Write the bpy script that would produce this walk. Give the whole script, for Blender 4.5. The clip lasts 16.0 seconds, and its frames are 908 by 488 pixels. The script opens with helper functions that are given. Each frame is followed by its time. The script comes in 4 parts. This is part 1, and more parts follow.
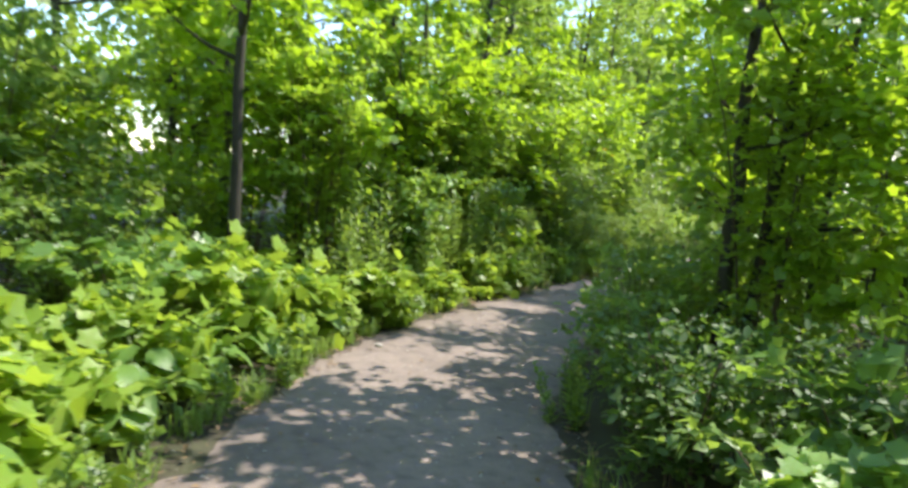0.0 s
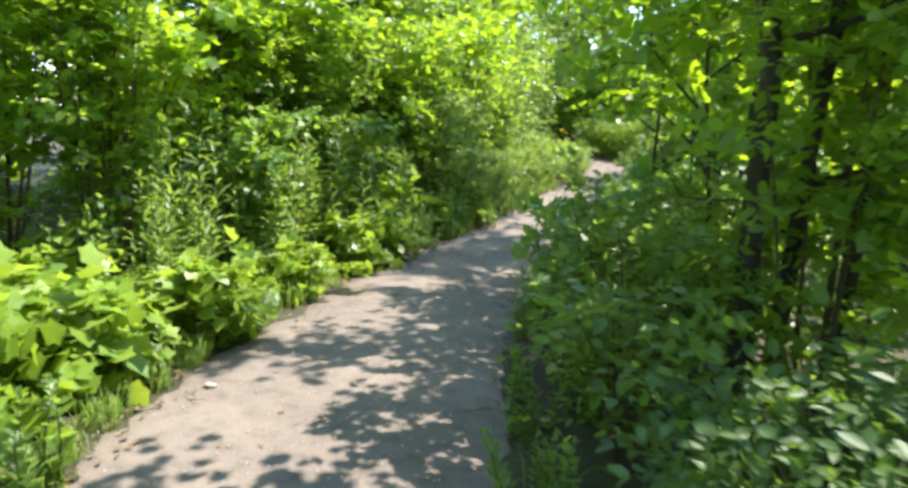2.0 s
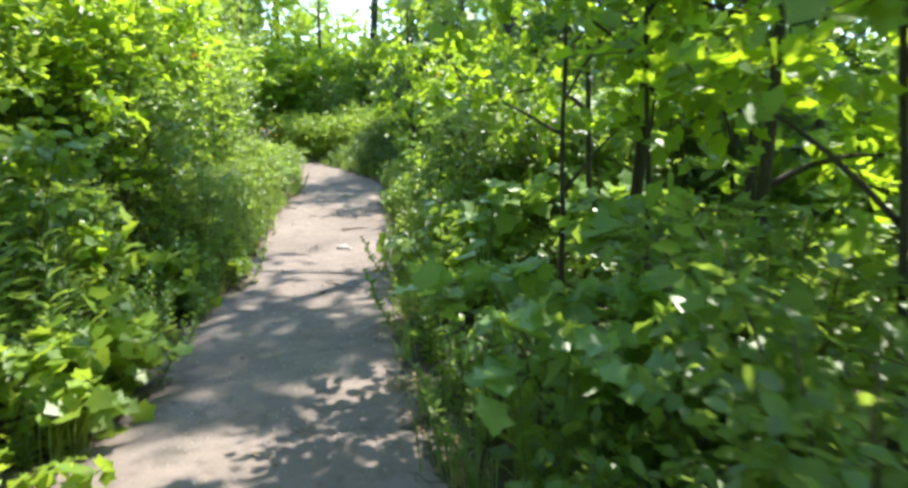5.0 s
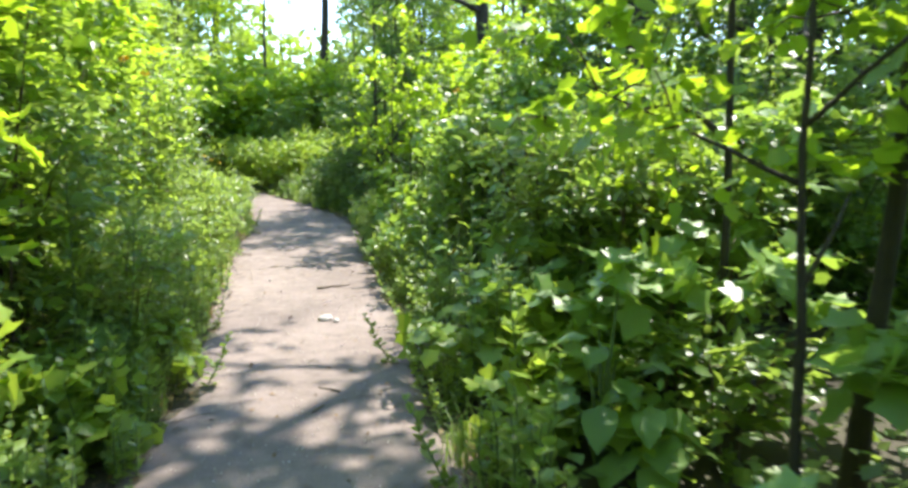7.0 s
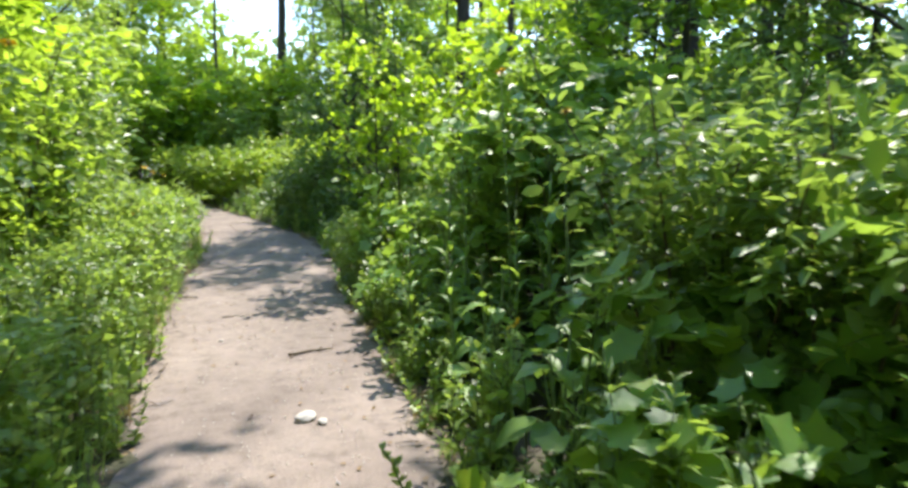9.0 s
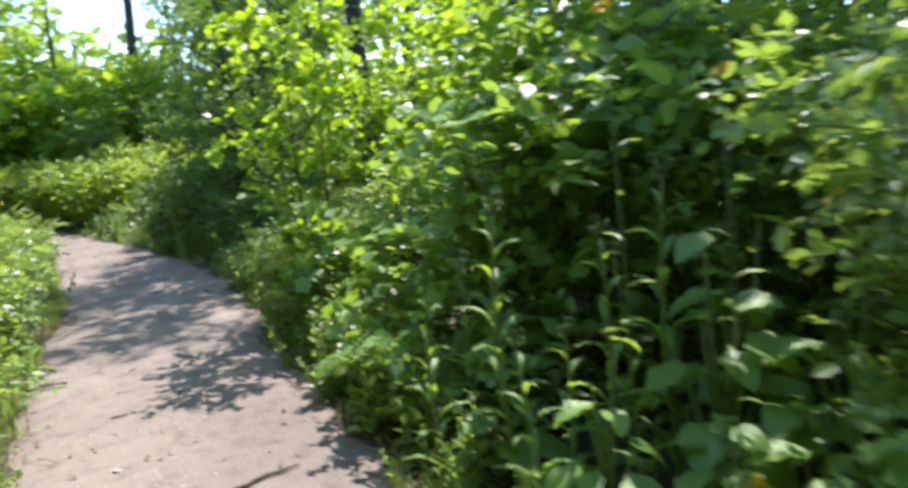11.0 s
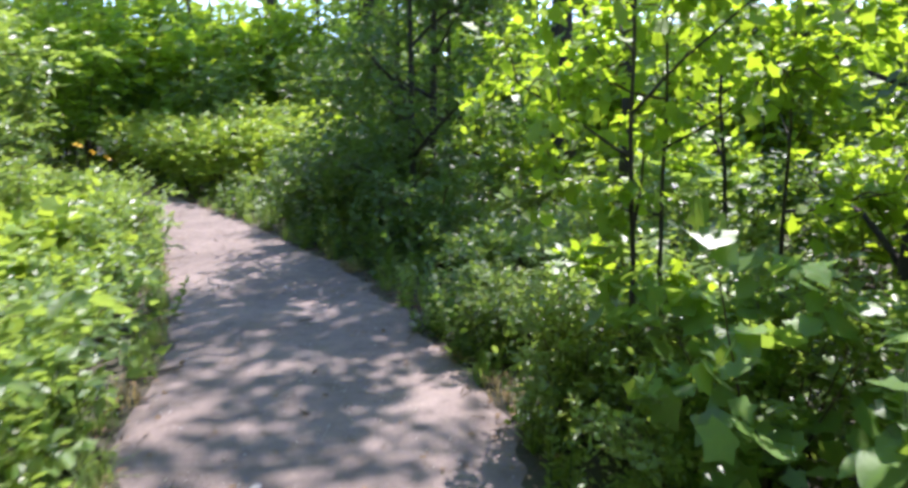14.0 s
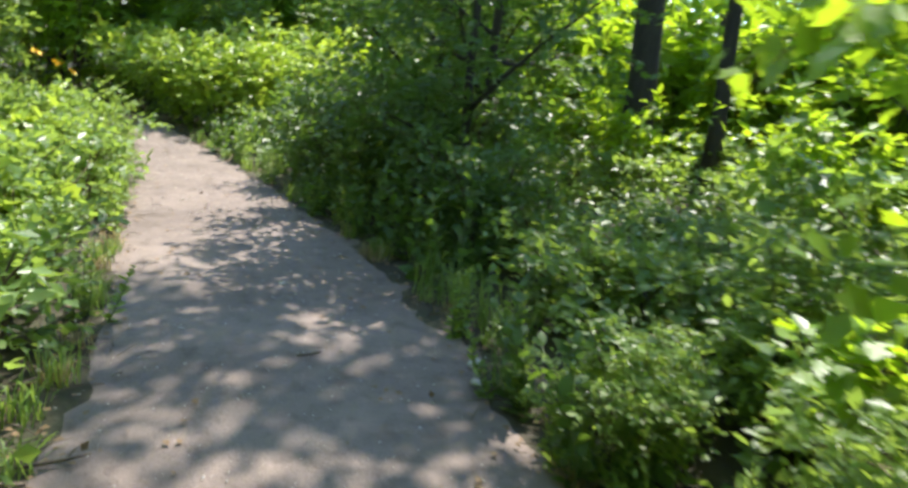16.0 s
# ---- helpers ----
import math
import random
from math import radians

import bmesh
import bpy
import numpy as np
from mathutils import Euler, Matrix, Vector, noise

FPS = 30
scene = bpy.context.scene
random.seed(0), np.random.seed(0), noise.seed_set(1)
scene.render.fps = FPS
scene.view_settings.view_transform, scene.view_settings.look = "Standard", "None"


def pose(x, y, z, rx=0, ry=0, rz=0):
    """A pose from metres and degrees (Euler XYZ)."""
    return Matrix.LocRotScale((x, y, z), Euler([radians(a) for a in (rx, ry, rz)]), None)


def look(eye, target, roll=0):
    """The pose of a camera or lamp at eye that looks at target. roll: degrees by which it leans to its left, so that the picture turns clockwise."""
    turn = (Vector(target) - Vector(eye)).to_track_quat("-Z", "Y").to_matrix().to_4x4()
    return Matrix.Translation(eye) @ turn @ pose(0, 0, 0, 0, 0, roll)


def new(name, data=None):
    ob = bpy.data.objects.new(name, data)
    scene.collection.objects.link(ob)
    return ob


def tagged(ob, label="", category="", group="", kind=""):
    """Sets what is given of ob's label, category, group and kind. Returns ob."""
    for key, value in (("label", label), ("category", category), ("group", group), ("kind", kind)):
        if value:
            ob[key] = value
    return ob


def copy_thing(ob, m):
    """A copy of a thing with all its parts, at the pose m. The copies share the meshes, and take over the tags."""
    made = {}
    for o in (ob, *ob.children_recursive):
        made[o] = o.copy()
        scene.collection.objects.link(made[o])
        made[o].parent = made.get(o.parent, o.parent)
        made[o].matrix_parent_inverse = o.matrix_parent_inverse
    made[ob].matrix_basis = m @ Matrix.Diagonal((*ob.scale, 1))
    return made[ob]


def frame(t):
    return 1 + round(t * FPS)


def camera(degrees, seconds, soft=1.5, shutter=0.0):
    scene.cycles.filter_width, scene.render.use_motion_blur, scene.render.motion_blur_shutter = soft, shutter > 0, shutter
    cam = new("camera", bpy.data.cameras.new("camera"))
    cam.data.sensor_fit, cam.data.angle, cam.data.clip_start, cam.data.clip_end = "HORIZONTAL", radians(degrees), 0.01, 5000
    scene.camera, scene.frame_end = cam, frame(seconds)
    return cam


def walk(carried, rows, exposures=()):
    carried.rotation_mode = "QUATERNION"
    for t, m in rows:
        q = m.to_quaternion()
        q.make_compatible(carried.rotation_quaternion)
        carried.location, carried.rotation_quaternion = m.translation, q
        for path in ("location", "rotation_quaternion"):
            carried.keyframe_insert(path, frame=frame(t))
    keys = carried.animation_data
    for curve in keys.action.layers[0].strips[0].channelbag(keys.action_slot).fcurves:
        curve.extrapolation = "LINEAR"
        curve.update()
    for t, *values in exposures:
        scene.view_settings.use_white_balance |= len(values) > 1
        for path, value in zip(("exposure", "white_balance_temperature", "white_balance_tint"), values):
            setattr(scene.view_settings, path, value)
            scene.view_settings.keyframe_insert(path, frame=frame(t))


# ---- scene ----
cam = camera(62.68, 16.0, soft=3.1, shutter=0.5)
PATH = [
    (0.0, (5.384, 1.127, 1.507), (3.227, 5.612, 1.026), 4.39),
    (0.5, (5.142, 1.629, 1.499), (3.218, 6.191, 0.806), 6.09),
    (1.0, (4.883, 2.116, 1.485), (3.190, 6.772, 0.808), 5.29),
    (1.5, (4.670, 2.594, 1.460), (3.515, 7.392, 0.657), 2.85),
    (2.0, (4.398, 3.071, 1.470), (3.172, 7.843, 0.617), 1.35),
    (2.5, (4.136, 3.526, 1.459), (3.382, 8.374, 0.492), 2.21),
    (3.0, (3.850, 4.002, 1.477), (3.282, 8.859, 0.438), -2.46),
    (3.5, (3.564, 4.478, 1.497), (3.764, 9.373, 0.499), -0.31),
    (4.0, (3.372, 4.960, 1.497), (3.972, 9.815, 0.465), -3.93),
    (4.2, (3.298, 5.159, 1.503), (3.899, 10.020, 0.495), -2.27),
    (6.3, (2.792, 7.394, 1.469), (3.986, 12.195, 0.747), -1.63),
    (6.5, (2.783, 7.606, 1.487), (3.984, 12.406, 0.770), -1.24),
    (7.0, (2.730, 8.143, 1.510), (4.037, 12.917, 0.801), -0.21),
    (7.5, (2.739, 8.679, 1.509), (4.044, 13.477, 0.985), -1.63),
    (8.0, (2.772, 9.231, 1.519), (4.048, 14.047, 1.094), -1.33),
    (8.5, (2.811, 9.777, 1.490), (4.261, 14.529, 0.929), -0.83),
    (8.7, (2.837, 9.990, 1.491), (4.316, 14.725, 0.868), -0.60),
    (10.8, (2.785, 12.047, 1.583), (5.222, 16.336, 0.766), -5.02),
    (11.0, (2.822, 12.263, 1.570), (5.133, 16.624, 0.772), -5.02),
    (11.5, (2.874, 12.856, 1.570), (4.565, 17.504, 0.838), -2.47),
    (12.0, (2.883, 13.461, 1.509), (4.484, 18.142, 0.781), -2.37),
    (12.5, (2.861, 14.111, 1.464), (3.985, 18.903, 0.586), -0.76),
    (13.0, (2.834, 14.694, 1.439), (4.157, 19.397, 0.374), -0.13),
    (13.5, (2.817, 15.245, 1.434), (4.122, 19.958, 0.394), -0.69),
    (14.0, (2.881, 15.764, 1.446), (4.602, 20.383, 0.605), -0.12),
    (14.5, (2.936, 16.248, 1.406), (4.879, 20.782, 0.588), -1.79),
    (15.0, (3.027, 16.691, 1.438), (4.907, 21.241, 0.560), -1.50),
    (15.5, (3.088, 17.222, 1.370), (4.957, 21.739, 0.316), 1.50),
    (16.0, (3.159, 17.766, 1.371), (4.848, 22.325, 0.204), 5.56),
]
walk(cam, [(t, look(eye, target, roll)) for t, eye, target, roll in PATH], exposures=((0.0, 1.4, 6500, 10), (2.0, 1.72, 6550, 7), (4.0, 1.72, 6500, 7), (6.5, 1.82, 6400, 11), (7.5, 1.78, 6450, 11), (8.5, 1.56, 6500, 10), (11.0, 1.54, 6250, 14), (12.0, 1.42, 6050, 26), (13.0, 1.48, 6100, 26), (14.5, 1.62, 5950, 25), (15.5, 1.64, 5950, 23), (16.0, 1.58, 6450, 11)))

# ------------------------------------------------------------------ light
world = bpy.data.worlds.new("sky")
scene.world = world
world.use_nodes = True
wn = world.node_tree.nodes
sky = wn.new("ShaderNodeTexSky")
sky.sky_type = "NISHITA"
sky.sun_disc = False
SUN_EL, SUN_AZ = 60.0, 42.0           # degrees; azimuth from +y towards +x
sky.sun_elevation = radians(SUN_EL)
sky.sun_rotation = radians(SUN_AZ)
sky.air_density, sky.dust_density, sky.ozone_density, sky.altitude = 1.0, 0.1, 1.6, 600.0
wn["Background"].inputs["Strength"].default_value = 0.19
world.node_tree.links.new(sky.outputs["Color"], wn["Background"].inputs["Color"])
TO_SUN = Vector((math.sin(radians(SUN_AZ)) * math.cos(radians(SUN_EL)),
                 math.cos(radians(SUN_AZ)) * math.cos(radians(SUN_EL)), math.sin(radians(SUN_EL))))
sun = new("sun", bpy.data.lights.new("sun", "SUN"))
sun.data.energy = 3.8
sun.data.angle = radians(0.45)
sun.data.color = (1.0, 0.95, 0.86)
sun.matrix_world = look(TO_SUN * 60, (0, 0, 0))


# ------------------------------------------------------------------ materials
def node_material(name):
    mat = bpy.data.materials.new(name)
    mat.use_nodes = True
    nt = mat.node_tree
    nt.nodes.clear()
    out = nt.nodes.new("ShaderNodeOutputMaterial")
    return mat, nt, out


def add(nt, kind, **values):
    n = nt.nodes.new(kind)
    for k, v in values.items():
        n.inputs[k].default_value = v
    return n


def ramp(nt, stops):
    n = nt.nodes.new("ShaderNodeValToRGB")
    el = n.color_ramp.elements
    while len(el) < len(stops):
        el.new(0.5)
    for e, (p, c) in zip(el, stops):
        e.position, e.color = p, (*c, 1)
    return n


def leaf_material(name, dark, mid, light, through_colour, translucent=0.42, rough=0.42, brown=0.0, vein=6.0):
    """Thin leaf: a glossy upper skin and light that shines through the blade."""
    mat, nt, out = node_material(name)
    L = nt.links.new
    geo = nt.nodes.new("ShaderNodeNewGeometry")
    info = nt.nodes.new("ShaderNodeObjectInfo")
    tex = nt.nodes.new("ShaderNodeTexCoord")
    wide = add(nt, "ShaderNodeTexNoise", Scale=1.3, Detail=2.0)
    L(tex.outputs["Object"], wide.inputs["Vector"])
    s1 = nt.nodes.new("ShaderNodeMath"); s1.operation = "MULTIPLY_ADD"
    s1.inputs[1].default_value, s1.inputs[2].default_value = 0.55, -0.12
    L(geo.outputs["Random Per Island"], s1.inputs[0])
    s2 = nt.nodes.new("ShaderNodeMath"); s2.operation = "MULTIPLY_ADD"; s2.inputs[1].default_value = 0.3
    L(info.outputs["Random"], s2.inputs[0]); L(s1.outputs[0], s2.inputs[2])
    s3 = nt.nodes.new("ShaderNodeMath"); s3.operation = "MULTIPLY_ADD"; s3.inputs[1].default_value = 0.45
    L(wide.outputs["Fac"], s3.inputs[0]); L(s2.outputs[0], s3.inputs[2])
    stops = [(0.12, dark), (0.5, mid), (0.88, light)]
    if brown:
        stops += [(0.985, light), (1.0, (0.3, 0.17, 0.04))]
    cr = ramp(nt, stops)
    L(s3.outputs[0], cr.inputs["Fac"])
    fine = add(nt, "ShaderNodeTexNoise", Scale=60.0, Detail=3.0)
    L(tex.outputs["Object"], fine.inputs["Vector"])
    mul = nt.nodes.new("ShaderNodeMixRGB"); mul.blend_type = "MULTIPLY"; mul.inputs["Fac"].default_value = 0.4
    L(cr.outputs["Color"], mul.inputs["Color1"]); L(fine.outputs["Color"], mul.inputs["Color2"])
    bump = add(nt, "ShaderNodeBump", Strength=0.35, Distance=0.004)
    L(fine.outputs["Fac"], bump.inputs["Height"])
    bsdf = add(nt, "ShaderNodeBsdfPrincipled", Roughness=rough)
    bsdf.inputs["Specular IOR Level"].default_value = 0.5
    L(mul.outputs["Color"], bsdf.inputs["Base Color"])
    L(bump.outputs["Normal"], bsdf.inputs["Normal"])
    trans = nt.nodes.new("ShaderNodeBsdfTranslucent")
    tint = nt.nodes.new("ShaderNodeMixRGB"); tint.blend_type = "MIX"; tint.inputs["Fac"].default_value = 0.65
    tint.inputs["Color2"].default_value = (*through_colour, 1)
    L(mul.outputs["Color"], tint.inputs["Color1"]); L(tint.outputs["Color"], trans.inputs["Color"])
    mix = nt.nodes.new("ShaderNodeMixShader"); mix.inputs["Fac"].default_value = translucent
    L(bsdf.outputs[0], mix.inputs[1]); L(trans.outputs[0], mix.inputs[2])
    L(mix.outputs[0], out.inputs["Surface"])
    return mat


def rough_material(name, stops, scale=8.0, detail=8.0, rough=0.85, bump=0.5, distance=0.01, second=90.0, stretch=(1, 1, 1), mixin=0.5):
    """Bark, soil and stone: two scales of noise in colour and relief."""
    mat, nt, out = node_material(name)
    L = nt.links.new
    tex = nt.nodes.new("ShaderNodeTexCoord")
    mp = nt.nodes.new("ShaderNodeMapping"); mp.inputs["Scale"].default_value = stretch
    L(tex.outputs["Object"], mp.inputs["Vector"])
    a = add(nt, "ShaderNodeTexNoise", Scale=scale, Detail=detail, Roughness=0.6)
    b = add(nt, "ShaderNodeTexNoise", Scale=second, Detail=4.0, Roughness=0.7)
    L(mp.outputs[0], a.inputs["Vector"]); L(mp.outputs[0], b.inputs["Vector"])
    m = nt.nodes.new("ShaderNodeMath"); m.operation = "MULTIPLY_ADD"
    m.inputs[1].default_value = mixin
    m2 = nt.nodes.new("ShaderNodeMath"); m2.operation = "MULTIPLY"; m2.inputs[1].default_value = 1 - mixin
    L(a.outputs["Fac"], m2.inputs[0]); L(b.outputs["Fac"], m.inputs[0]); L(m2.outputs[0], m.inputs[2])
    cr = ramp(nt, stops); L(m.outputs[0], cr.inputs["Fac"])
    bp = add(nt, "ShaderNodeBump", Strength=bump, Distance=distance); L(m.outputs[0], bp.inputs["Height"])
    bsdf = add(nt, "ShaderNodeBsdfPrincipled", Roughness=rough)
    L(cr.outputs["Color"], bsdf.inputs["Base Color"]); L(bp.outputs["Normal"], bsdf.inputs["Normal"])
    L(bsdf.outputs[0], out.inputs["Surface"])
    return mat


def path_material():
    """Trodden stone dust: pinkish grey-beige, worn paler down the middle, pebbles, damp and dusty patches."""
    mat, nt, out = node_material("trodden_stone_dust")
    L = nt.links.new
    tex = nt.nodes.new("ShaderNodeTexCoord")
    big = add(nt, "ShaderNodeTexNoise", Scale=0.9, Detail=4.0, Roughness=0.6)
    mid = add(nt, "ShaderNodeTexNoise", Scale=7.0, Detail=6.0, Roughness=0.65)
    fine = add(nt, "ShaderNodeTexNoise", Scale=130.0, Detail=4.0, Roughness=0.7)
    peb = add(nt, "ShaderNodeTexVoronoi", Scale=70.0)
    for n in (big, mid, fine, peb):
        L(tex.outputs["Object"], n.inputs["Vector"])
    c1 = ramp(nt, [(0.25, (0.155, 0.121, 0.104)), (0.55, (0.232, 0.184, 0.158)), (0.8, (0.292, 0.236, 0.204))])
    L(big.outputs["Fac"], c1.inputs["Fac"])
    c2 = ramp(nt, [(0.3, (0.5, 0.46, 0.44)), (0.48, (0.95, 0.94, 0.93)), (0.7, (1.15, 1.12, 1.1))])
    L(mid.outputs["Fac"], c2.inputs["Fac"])
    c3 = ramp(nt, [(0.3, (0.62, 0.6, 0.58)), (0.55, (1, 1, 1)), (0.72, (1.25, 1.22, 1.2))])
    L(fine.outputs["Fac"], c3.inputs["Fac"])
    m1 = nt.nodes.new("ShaderNodeMixRGB"); m1.blend_type = "MULTIPLY"; m1.inputs["Fac"].default_value = 0.7
    m2 = nt.nodes.new("ShaderNodeMixRGB"); m2.blend_type = "MULTIPLY"; m2.inputs["Fac"].default_value = 0.7
    L(c1.outputs["Color"], m1.inputs["Color1"]); L(c2.outputs["Color"], m1.inputs["Color2"])
    L(m1.outputs["Color"], m2.inputs["Color1"]); L(c3.outputs["Color"], m2.inputs["Color2"])
    hsum = nt.nodes.new("ShaderNodeMath"); hsum.operation = "MULTIPLY_ADD"; hsum.inputs[1].default_value = 0.5
    L(fine.outputs["Fac"], hsum.inputs[0]); L(mid.outputs["Fac"], hsum.inputs[2])
    h2 = nt.nodes.new("ShaderNodeMath"); h2.operation = "MULTIPLY_ADD"; h2.inputs[1].default_value = -0.35
    L(peb.outputs["Distance"], h2.inputs[0]); L(hsum.outputs[0], h2.inputs[2])
    bp = add(nt, "ShaderNodeBump", Strength=0.7, Distance=0.012); L(h2.outputs[0], bp.inputs["Height"])
    bsdf = add(nt, "ShaderNodeBsdfPrincipled", Roughness=0.92)
    L(m2.outputs["Color"], bsdf.inputs["Base Color"]); L(bp.outputs["Normal"], bsdf.inputs["Normal"])
    L(bsdf.outputs[0], out.inputs["Surface"])
    return mat


M_PATH = path_material()
M_SOIL = rough_material("leaf_litter_soil", [(0.3, (0.022, 0.017, 0.011)), (0.46, (0.045, 0.034, 0.02)), (0.56, (0.05, 0.052, 0.02)), (0.72, (0.1, 0.08, 0.048))], scale=2.5, second=45, distance=0.03)
M_BARK = rough_material("dark_bark", [(0.3, (0.022, 0.018, 0.014)), (0.55, (0.055, 0.045, 0.035)), (0.75, (0.11, 0.095, 0.08))], scale=9, second=60, stretch=(1, 1, 0.18), distance=0.02, bump=0.8)
M_TWIG = rough_material("twig_bark", [(0.3, (0.05, 0.035, 0.02)), (0.6, (0.12, 0.085, 0.05)), (0.8, (0.2, 0.15, 0.09))], scale=14, second=90, stretch=(1, 1, 0.3))
M_STEM = rough_material("green_stem", [(0.3, (0.06, 0.1, 0.025)), (0.6, (0.13, 0.19, 0.05)), (0.8, (0.2, 0.22, 0.08))], scale=10, second=80, rough=0.55, bump=0.2)
M_DEAD = rough_material("dry_stick", [(0.3, (0.07, 0.05, 0.035)), (0.6, (0.17, 0.13, 0.09)), (0.8, (0.3, 0.25, 0.19))], scale=12, second=90, stretch=(1, 1, 0.3))
M_STONE = rough_material("pale_stone", [(0.3, (0.3, 0.27, 0.24)), (0.6, (0.5, 0.46, 0.42)), (0.8, (0.62, 0.58, 0.53))], scale=12, second=120)
M_DRYLEAF = rough_material("dry_leaf", [(0.3, (0.11, 0.065, 0.03)), (0.6, (0.24, 0.15, 0.07)), (0.8, (0.4, 0.29, 0.15))], scale=30, second=160, rough=0.7)
M_PETAL = rough_material("yellow_petal", [(0.3, (0.75, 0.42, 0.01)), (0.6, (0.9, 0.62, 0.02)), (0.8, (0.95, 0.75, 0.06))], scale=40, second=160, rough=0.5, bump=0.1)
M_DISC = rough_material("brown_disc", [(0.3, (0.12, 0.06, 0.01)), (0.7, (0.35, 0.2, 0.03))], scale=60, second=200)

SUNLEAF = leaf_material("maple_leaf", (0.11, 0.2, 0.03), (0.2, 0.34, 0.05), (0.31, 0.47, 0.075), (0.6, 0.82, 0.015), 0.55, rough=0.42)
SHRUB = leaf_material("shrub_leaf", (0.09, 0.155, 0.045), (0.16, 0.265, 0.068), (0.25, 0.365, 0.1), (0.47, 0.64, 0.07), 0.45, rough=0.38, brown=1.0)
WEED = leaf_material("weed_leaf", (0.09, 0.155, 0.04), (0.165, 0.275, 0.058), (0.265, 0.38, 0.09), (0.5, 0.67, 0.08), 0.48, rough=0.4, brown=1.0)
HEDGE = leaf_material("hedge_leaf", (0.11, 0.19, 0.035), (0.19, 0.31, 0.055), (0.29, 0.43, 0.085), (0.58, 0.78, 0.05), 0.58, rough=0.4, brown=1.0)
BROAD = leaf_material("broad_leaf", (0.1, 0.185, 0.045), (0.18, 0.32, 0.07), (0.29, 0.45, 0.11), (0.5, 0.7, 0.06), 0.42, rough=0.38)
# leaf for plants in shade: the shade is put into its darker colour
SHADELEAF = leaf_material("shade_darkened_leaf", (0.05, 0.1, 0.032), (0.09, 0.165, 0.046), (0.145, 0.235, 0.065), (0.28, 0.46, 0.035), 0.42, rough=0.5)
PALE = leaf_material("pale_leaf", (0.17, 0.27, 0.03), (0.27, 0.41, 0.05), (0.38, 0.52, 0.09), (0.6, 0.76, 0.06), 0.45)
STRAW = leaf_material("dry_grass_blade", (0.3, 0.22, 0.08), (0.42, 0.32, 0.13), (0.5, 0.42, 0.2), (0.5, 0.4, 0.15), 0.3, rough=0.6)
GRASS = leaf_material("grass_blade", (0.09, 0.18, 0.03), (0.18, 0.31, 0.05), (0.32, 0.4, 0.1), (0.42, 0.58, 0.08), 0.4, rough=0.5)


# ------------------------------------------------------------------ geometry tools
rng = np.random.default_rng(7)


class Geo:
    """Vertices and faces gathered from many small pieces."""

    def __init__(self):
        self.v, self.f, self.n = [], [], 0

    def put(self, verts, faces):
        verts = np.asarray(verts, float).reshape(-1, 3)
        self.v.append(verts)
        self.f.extend([tuple(int(i) + self.n for i in q) for q in faces])
        self.n += len(verts)

    def many(self, template, turns, places):
        """Copies of a small piece: turns (n,3,3) carry its axes and size."""
        tv, tf = template
        n = len(places)
        if not n:
            return
        pts = np.einsum("nij,kj->nki", turns, tv) + places[:, None, :]
        self.v.append(pts.reshape(-1, 3))
        k = len(tv)
        for i in range(n):
            o = self.n + i * k
            self.f.extend([tuple(j + o for j in q) for q in tf])
        self.n += n * k

    def tube(self, pts, radii, sides=6):
        pts = np.asarray(pts, float)
        ring = np.linspace(0, 2 * np.pi, sides, endpoint=False)
        tang = np.gradient(pts, axis=0)
        tang /= np.linalg.norm(tang, axis=1, keepdims=True) + 1e-9
        ref = np.where(np.abs(tang[:, 2:3]) > 0.9, [[1.0, 0, 0]], [[0, 0, 1.0]])
        a = np.cross(tang, ref); a /= np.linalg.norm(a, axis=1, keepdims=True) + 1e-9
        b = np.cross(tang, a)
        v = pts[:, None] + np.asarray(radii)[:, None, None] * (a[:, None] * np.cos(ring)[None, :, None] + b[:, None] * np.sin(ring)[None, :, None])
        m = len(pts)
        f = [(i * sides + j, i * sides + (j + 1) % sides, (i + 1) * sides + (j + 1) % sides, (i + 1) * sides + j) for i in range(m - 1) for j in range(sides)]
        f += [tuple(range(sides))[::-1], tuple((m - 1) * sides + j for j in range(sides))]
        self.put(v.reshape(-1, 3), f)

    def mesh(self, name, mat, smooth=True):
        me = bpy.data.meshes.new(name)
        me.from_pydata(np.concatenate(self.v) if self.v else np.zeros((0, 3)), [], self.f)
        me.polygons.foreach_set("use_smooth", [smooth] * len(me.polygons))
        me.materials.append(mat)
        me.update()
        return me


def part(name, geo, mat, parent, label="", kind=""):
    me = geo.mesh(name, mat) if isinstance(geo, Geo) else geo
    ob = new(name, me)
    ob.parent = parent
    return tagged(ob, label, kind=kind)


def unit(v):
    return v / (np.linalg.norm(v, axis=-1, keepdims=True) + 1e-9)


def turns_of(ahead, up, size, width=1.0):
    """Frames whose y runs along ahead and whose z is near up."""
    y = unit(ahead)
    x = unit(np.cross(y, up))
    z = np.cross(x, y)
    size = np.asarray(size)[:, None]
    return np.stack([x * size * width, y * size, z * size], -1)


